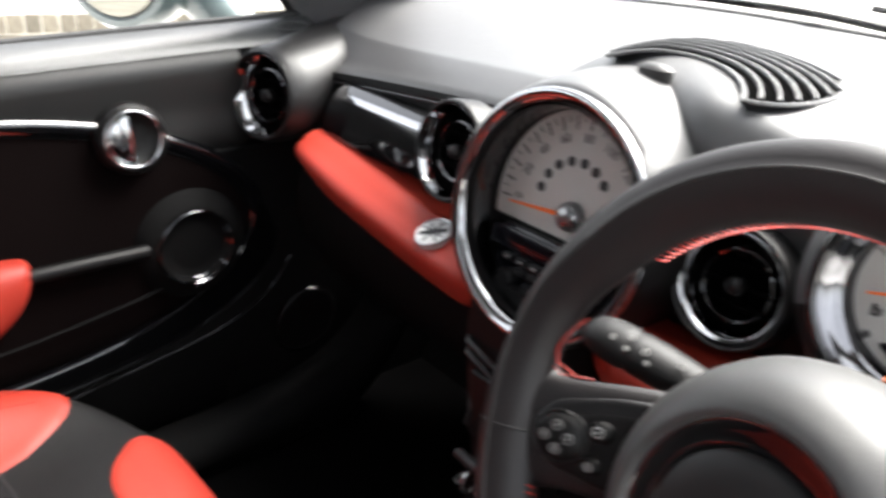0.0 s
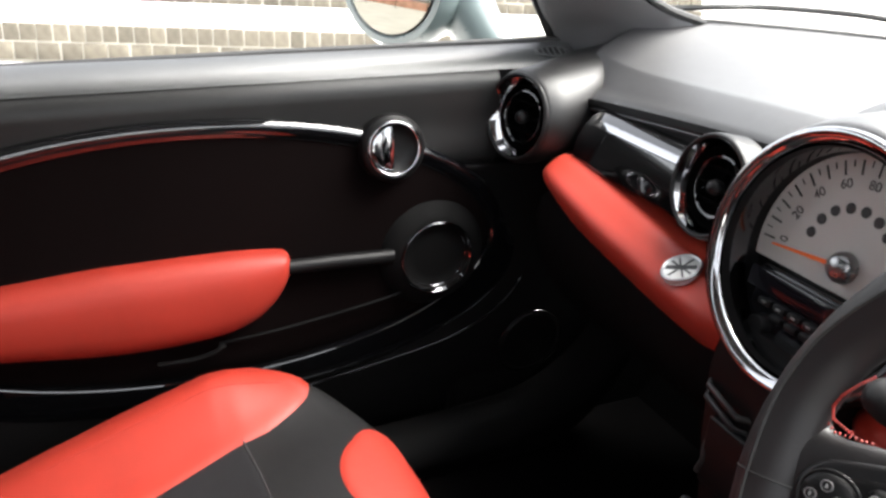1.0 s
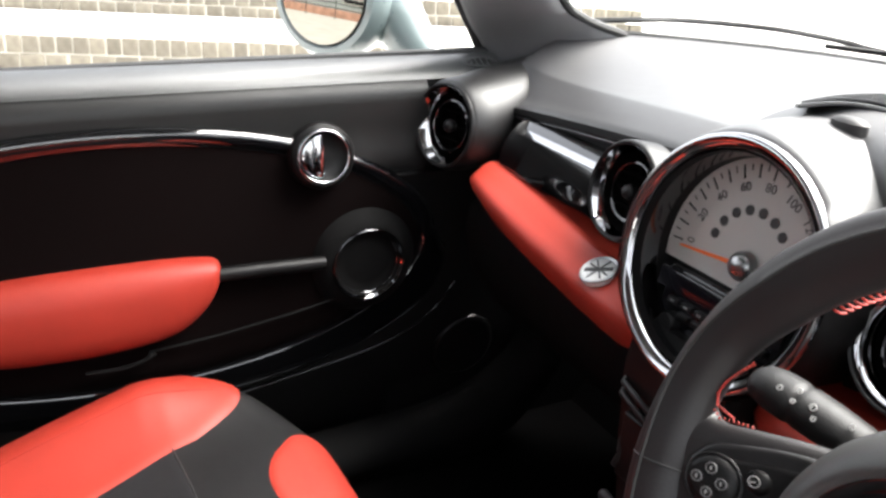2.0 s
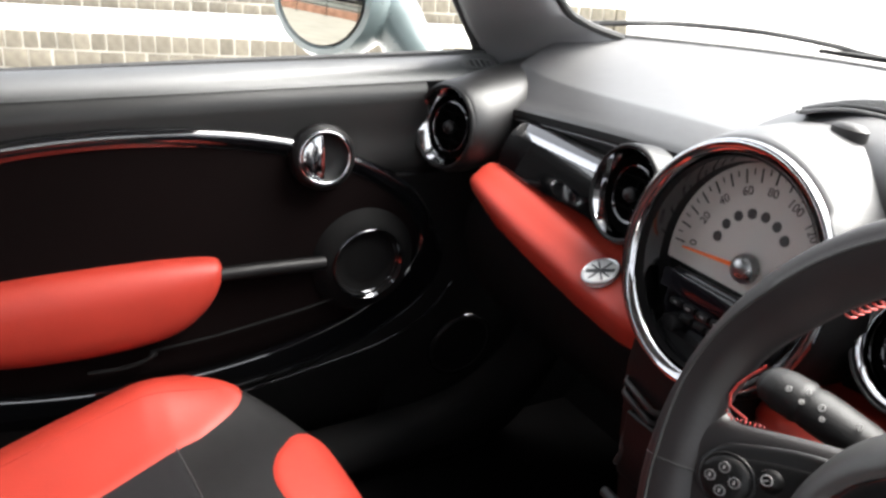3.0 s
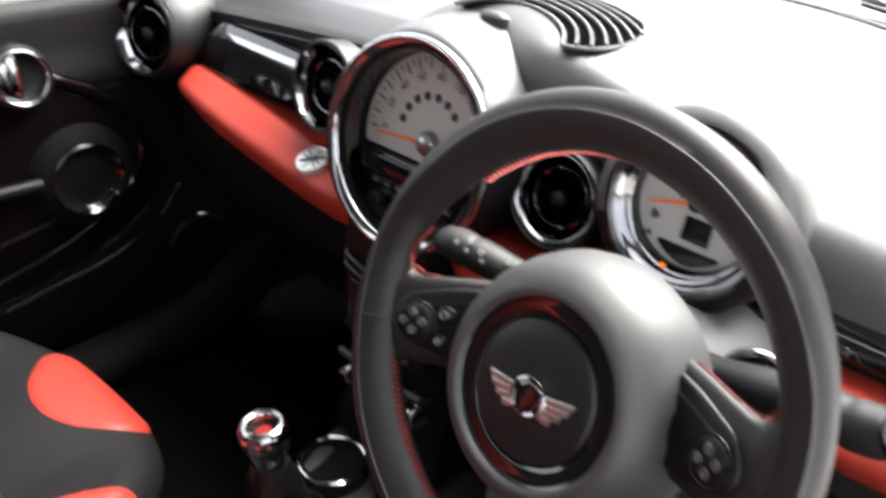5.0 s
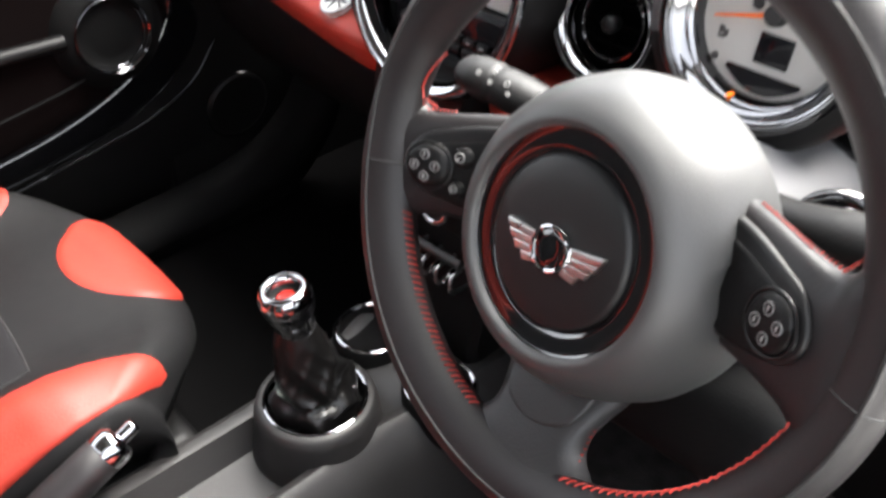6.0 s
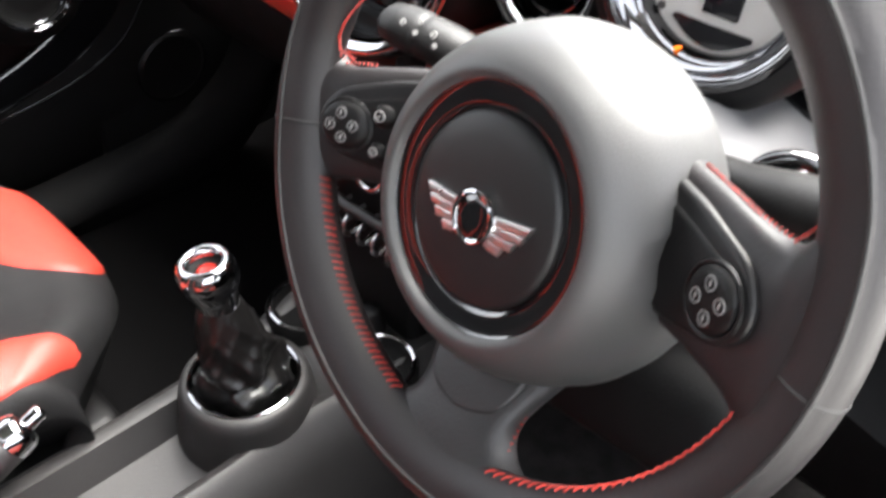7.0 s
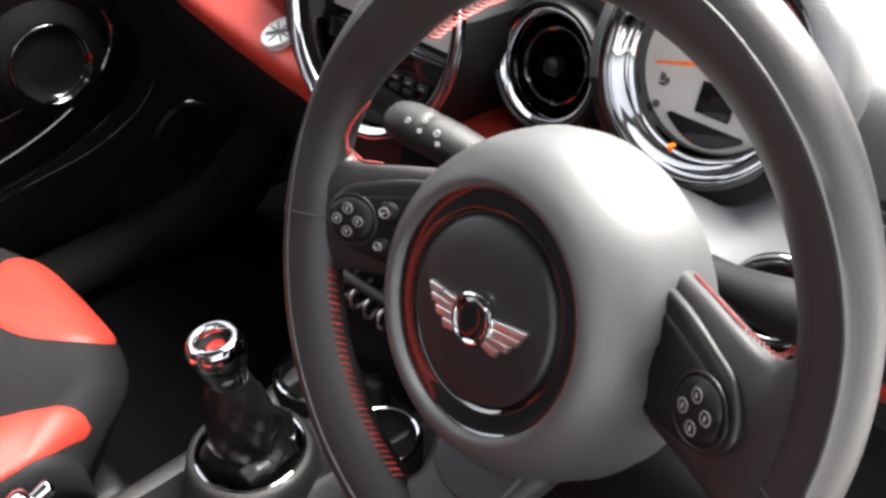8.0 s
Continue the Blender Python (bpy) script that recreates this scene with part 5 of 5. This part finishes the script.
# ---- gear lever ----
gear = thing("gear_lever", (*GEAR, 0.40), "gear lever with a chrome ringed knob and black leather gaiter", "gear lever")
base, tip = Vector((GEAR[0], GEAR[1] + 0.004, 0.405)), Vector((0.024, -0.009, 0.5725))
axis = (tip - base).normalized()
rows = []
for k in range(44):
    t = k / 43
    c = base.lerp(tip, 0.70 * t)
    r = 0.046 * (1 - t) ** 0.8 + 0.0215 * (1 - (1 - t) ** 0.8)
    row = []
    for j in range(72):
        a = 2 * math.pi * j / 72
        sag = math.exp(-((t - 0.20 - 0.07 * math.sin(a + 0.8)) / 0.085) ** 2)
        tuck = math.exp(-((t - 0.40 - 0.12 * math.sin(a - 0.5)) / 0.04) ** 2)
        ridges = sum(w * (1 - abs(math.sin(f * a + g * t + h))) ** 2 for w, f, g, h in ((0.16, 1.5, 2.6, 0.4), (0.12, 2.0, -4.2, 1.9), (0.10, 2.5, 7.0, 0.2), (0.07, 3.5, -10.0, 2.4), (0.05, 4.5, 14.0, 1.1)))
        fold = 0.90 + ridges * math.sin(math.pi * min(0.1 + t * 0.95, 1)) ** 0.7 + 0.15 * sag * (0.6 + 0.4 * math.sin(3 * a + 1)) - 0.14 * tuck
        row.append(c + Vector((r * fold * math.cos(a), r * fold * math.sin(a), 0.004 * math.sin(3 * a + 14 * t) * (1 - t))))
    rows.append(row)
part("gaiter", loft(rows), mat("soft_black_leather", (0.004, 0.0037, 0.0037), 0.33, grain=0.4, grain_size=450), gear, "creased black leather gaiter", smooth=50)
km = Matrix.Translation(tip) @ Vector((0, 0, 1)).rotation_difference(axis).to_matrix().to_4x4() @ Matrix.Diagonal((1.14, 1.14, 1.1, 1))
knob = part("knob", lathe([(0.0135, -0.085), (0.0145, -0.07), (0.016, -0.05), (0.019, -0.034), (0.0225, -0.024), (0.0235, -0.014), (0.0215, -0.010), (0.012, -0.0150), (0, -0.016)], 44, km), PIANO, gear, "gloss black knob", smooth=70)
part("knob_ring", lathe([(0.0130, -0.012), (0.0134, -0.003), (0.0146, 0.0006), (0.0178, 0.0015), (0.0212, -0.001), (0.0235, -0.007), (0.0242, -0.014), (0.0225, -0.02), (0.0215, -0.02)], 48, km), CHROME, knob, "polished chrome ring", smooth=70)
# near-black cap for the shaded hollow; the red disc paints in the seat's reflection
part("knob_cap", lathe([(0.0134, -0.0070), (0.0105, -0.0092), (0.0080, -0.0096)], 36, km), FOOTWELL, knob, smooth=70)
part("knob_reflection", lathe([(0.0082, -0.0100), (0.0080, -0.0090), (0.005, -0.0084), (0, -0.0082)], 36, km), mat("red_seat_reflection", (0.16, 0.010, 0.007), 0.25, spec=0.3), knob, "dark red disc for the reflected seat", smooth=70)
part("shift_collar", lathe([(0.0155, -0.085), (0.0165, -0.082), (0.0165, -0.074), (0.0150, -0.071)], 36, km), DARK, gear)

# ---- handbrake ----
brake = thing("handbrake", (0.0, -0.30, 0.40), "handbrake lever with a black grip and chrome end", "handbrake")
pa, pb = Vector((0.0, -0.32, 0.418)), Vector((0.0, -0.196, 0.4715))
ba = (pb - pa).normalized()
bmx = Matrix.Translation(pb) @ Vector((0, 0, 1)).rotation_difference(ba).to_matrix().to_4x4()
part("grip", lathe([(0.014, -0.095), (0.0192, -0.088), (0.0204, -0.06), (0.0199, -0.03), (0.0193, -0.004), (0.015, 0.0)], 36, bmx), LEATHER, brake, "black leather grip", smooth=70)
part("end_cap", lathe([(0.0192, -0.006), (0.0199, 0.0), (0.0190, 0.009), (0.015, 0.0145), (0.008, 0.016), (0, 0.016)], 36, bmx), CHROME, brake, "chrome end cap", smooth=70)
part("button", lathe([(0.0076, 0.010), (0.0076, 0.030), (0.0062, 0.032), (0, 0.0325)], 28, bmx), CHROME, brake, "chrome push button", smooth=60)
part("lower_collar", lathe([(0.014, -0.125), (0.0215, -0.118), (0.022, -0.10), (0.0185, -0.092)], 36, bmx), CHROME, brake, "chrome collar", smooth=70)
part("lever", tube([pa + Vector((0, -0.06, -0.05)), pa, pa.lerp(pb, 0.3)], 0.011, 12), DARK, brake)

# ---- seats ----
def seat_height(u, v):
    """Cushion surface: v runs forward from the back edge (0) to the front lip (about 0.46)."""
    back = max(0.28 - v, 0) / 0.28
    bol = math.exp(-((abs(u) - 0.205) / 0.062) ** 2)
    z = 0.460 - 0.062 * back ** 1.2
    z += 0.046 * bol * min(1, max(0.12, 1.0 - max(v - 0.25, 0) * 5.5)) * (1 - 0.50 * back)
    z += 0.008 * math.exp(-((v - 0.36) / 0.07) ** 2)
    return z

def seat_edge(u):
    """How far forward the cushion's front reaches."""
    return 0.468 - 3.3 * max(abs(u) - 0.07, 0) ** 2 - 0.02 * (u / 0.25) ** 2

def seat_point(u, w):
    """w from 0 at the back, 1 at the front lip, to 2 at the foot of the front roll; |u| above 0.245 runs down the side."""
    side = max(abs(u) - 0.240, 0)
    uu = math.copysign(min(abs(u), 0.240), u)
    front = seat_edge(uu)
    drop = 0.0
    if w <= 1:
        v = front * w
    else:
        v = front
        drop = (w - 1)
    z = seat_height(uu, v)
    r = 0.055
    x, y = uu, v
    if w > 0.86:
        ang = min((w - 0.86) / 0.34, 1) * math.pi / 2
        y = front * 0.86 + (front * 0.14) * math.sin(ang)
        z = seat_height(uu, front * 0.86) - r * (1 - math.cos(ang)) - max(w - 1.2, 0) * 0.26
        y -= 0.16 * max(w - 1.2, 0)
    x *= 1 - 0.14 * max(0.26 - y, 0) / 0.26
    if side > 0:
        ang = min(side / 0.06, 1) * math.pi / 2
        x += math.copysign(0.018 * math.sin(ang), u)
        z -= 0.04 * (1 - math.cos(ang)) + max(side - 0.06, 0) * 4.5
        x -= math.copysign(max(side - 0.06, 0) * 3.0, u)
    return Vector((x, y, z))

def seat_red(u, w):
    """Positive on the red bolsters."""
    p = seat_point(u, w)
    q = math.sqrt(min(max((0.378 - p.y) / 0.07, 0), 1))
    a = abs(u - 0.012)
    inner = 0.205 - (0.205 - (0.134 if u < 0 else 0.162) + 0.26 * max(0.31 - p.y, 0)) * q
    outer = 0.205 + (0.105 * q if u < 0 else 0.014 * q + 0.055 * min(max(0.378 - p.y, 0) / 0.22, 1))
    return min(a - inner, outer - a, 0.378 - p.y, 1.1 - w)

def seat_patch(u, w):
    """Positive on the red front insert."""
    p = seat_point(u, min(w, 1.2))
    v = seat_edge(u) * 0.86 + (w - 0.86) * 0.42 if w > 0.86 else p.y
    return 0.098 - math.hypot(u * 0.96, (v - 0.464) * (1.0 if v < 0.464 else 1.08))

def clipped(region, push=0.0):
    """The part of the cushion where every function of region is positive."""
    bm = bmesh.new()
    cache = {}
    us, ws = np.linspace(-0.33, 0.33, 101), np.concatenate([np.linspace(0, 0.84, 90), np.linspace(0.855, 1.24, 30), np.linspace(1.27, 1.9, 8)])

    def vert(q):
        k = (round(q[0], 6), round(q[1], 6))
        if k not in cache:
            p = seat_point(*q)
            if push:
                e = 1e-3
                n = (seat_point(q[0] + e, q[1]) - p).cross(seat_point(q[0], q[1] + e) - p).normalized()
                p = p + push * n * min(1, max(0, min(f(*q) for f in region)) / 0.008) ** 0.5
            cache[k] = bm.verts.new(p)
        return cache[k]

    vals = {}
    for i in range(len(us) - 1):
        for j in range(len(ws) - 1):
            poly = [(us[i], ws[j]), (us[i + 1], ws[j]), (us[i + 1], ws[j + 1]), (us[i], ws[j + 1])]
            for f in region:
                out = []
                for a, b in zip(poly, poly[1:] + poly[:1]):
                    if (a, f) not in vals:
                        vals[a, f] = f(*a)
                    if (b, f) not in vals:
                        vals[b, f] = f(*b)
                    fa, fb = vals[a, f], vals[b, f]
                    if fa >= 0:
                        out.append(a)
                    if (fa >= 0) != (fb >= 0):
                        t = fa / (fa - fb)
                        out.append((a[0] + (b[0] - a[0]) * t, a[1] + (b[1] - a[1]) * t))
                poly = out
                if len(poly) < 3:
                    break
            if len(poly) >= 3:
                vs = []
                for q in poly:
                    v = vert(q)
                    if v not in vs:
                        vs.append(v)
                if len(vs) >= 3:
                    try:
                        bm.faces.new(vs)
                    except ValueError:
                        pass
    return bm

def centre_panel(u, w):
    p = seat_point(u, w)
    return min(0.285 - p.y - 0.6 * u * u, 0.128 - abs(u)) if w < 0.9 else -1

seat = thing("car_seat", (-0.275, -0.485, 0.245), "charcoal car seat with red leather bolsters", "car seat", "front seats")
seat.matrix_basis = Matrix.Translation((-0.275, -0.485, 0))
def not_red(u, w):
    return -seat_red(u, w)
def not_patch(u, w):
    return -seat_patch(u, w)
def left(u, w):
    return -u
def right(u, w):
    return u
def not_centre(u, w):
    return -centre_panel(u, w)
cushion = part("cushion", clipped([not_red, not_patch, not_centre]), SEAT_BLACK, seat, world=False, smooth=80)
part("centre_cloth", clipped([centre_panel, not_red], 0.002), SEAT_CLOTH, seat, "ribbed charcoal cloth centre", world=False, smooth=80)
part("bolster", clipped([seat_red, left], 0.003), RED, seat, "red leather bolster", world=False, smooth=80)
part("bolster", clipped([seat_red, right], 0.003), RED, seat, "red leather bolster", world=False, smooth=80)
part("front_insert", clipped([seat_patch], 0.003), RED, seat, "red leather front insert", world=False, smooth=80)
def on_seat(u, y, lift=0.001):
    """A point of the cushion's top at a given distance from its back."""
    p = seat_point(u, y / seat_edge(u))
    return p + Vector((0, 0, lift))
part("seam", tube([on_seat(u, 0.285 - 0.6 * u * u) for u in np.linspace(-0.13, 0.13, 40)], 0.0010, 6), RUBBER, seat, "stitched cross seam", world=False)
for sx in (-1, 1):
    part("seam", tube([on_seat(sx * 0.128, y) for y in np.linspace(0.02, 0.275, 30)], 0.0010, 6), RUBBER, seat, "stitched side seam", world=False)
part("piping", tube([on_seat(-0.192, y, 0.003) for y in np.linspace(0.05, 0.345, 30)], 0.0013, 6), RED, seat, "red piping", world=False)
part("seat_base", box(0, 0.20, 0.30, 0.44, 0.40, 0.11, 0.02), DARK, seat, world=False)
def back_point(u, v, out):
    """Backrest: u across, v from the cushion (0) to the top (1), out towards the sitter."""
    half = 0.225 - 0.05 * max(v - 0.6, 0) / 0.4 - 0.03 * (1 - v) ** 2
    return Vector((u * half, -0.085 - 0.15 * v + 0.05 * math.sin(math.pi * v) * 0.5 + out, 0.40 + 0.60 * v))
def back_skin(u0, u1, rise):
    rows_ = []
    for v in np.linspace(0, 1, 26):
        e = min(1, 6 * v + 0.3, 6 * (1 - v) + 0.15) ** 0.5
        row = [back_point(u, v, rise(u) * e) for u in np.linspace(u0, u1, 15)]
        row += [back_point(u, v, -0.075 * e) for u in np.linspace(u1, u0, 15)]
        rows_.append(row)
    return loft(rows_)
part("backrest", back_skin(-0.84, 0.84, lambda u: 0.018 - 0.012 * math.cos(u * 4)), SEAT_BLACK, seat, world=False, smooth=60)
for u0, u1 in ((-1.0, -0.82), (0.82, 1.0)):
    part("back_bolster", back_skin(u0, u1, lambda u: 0.055 * math.sin(math.pi * min(max((abs(u) - 0.79) / 0.22, 0), 1)) ** 0.7 + 0.008), RED, seat, "red leather bolster", world=False, smooth=60)
copy_thing(seat, Matrix.Translation((0.340, -0.548, -0.018)))
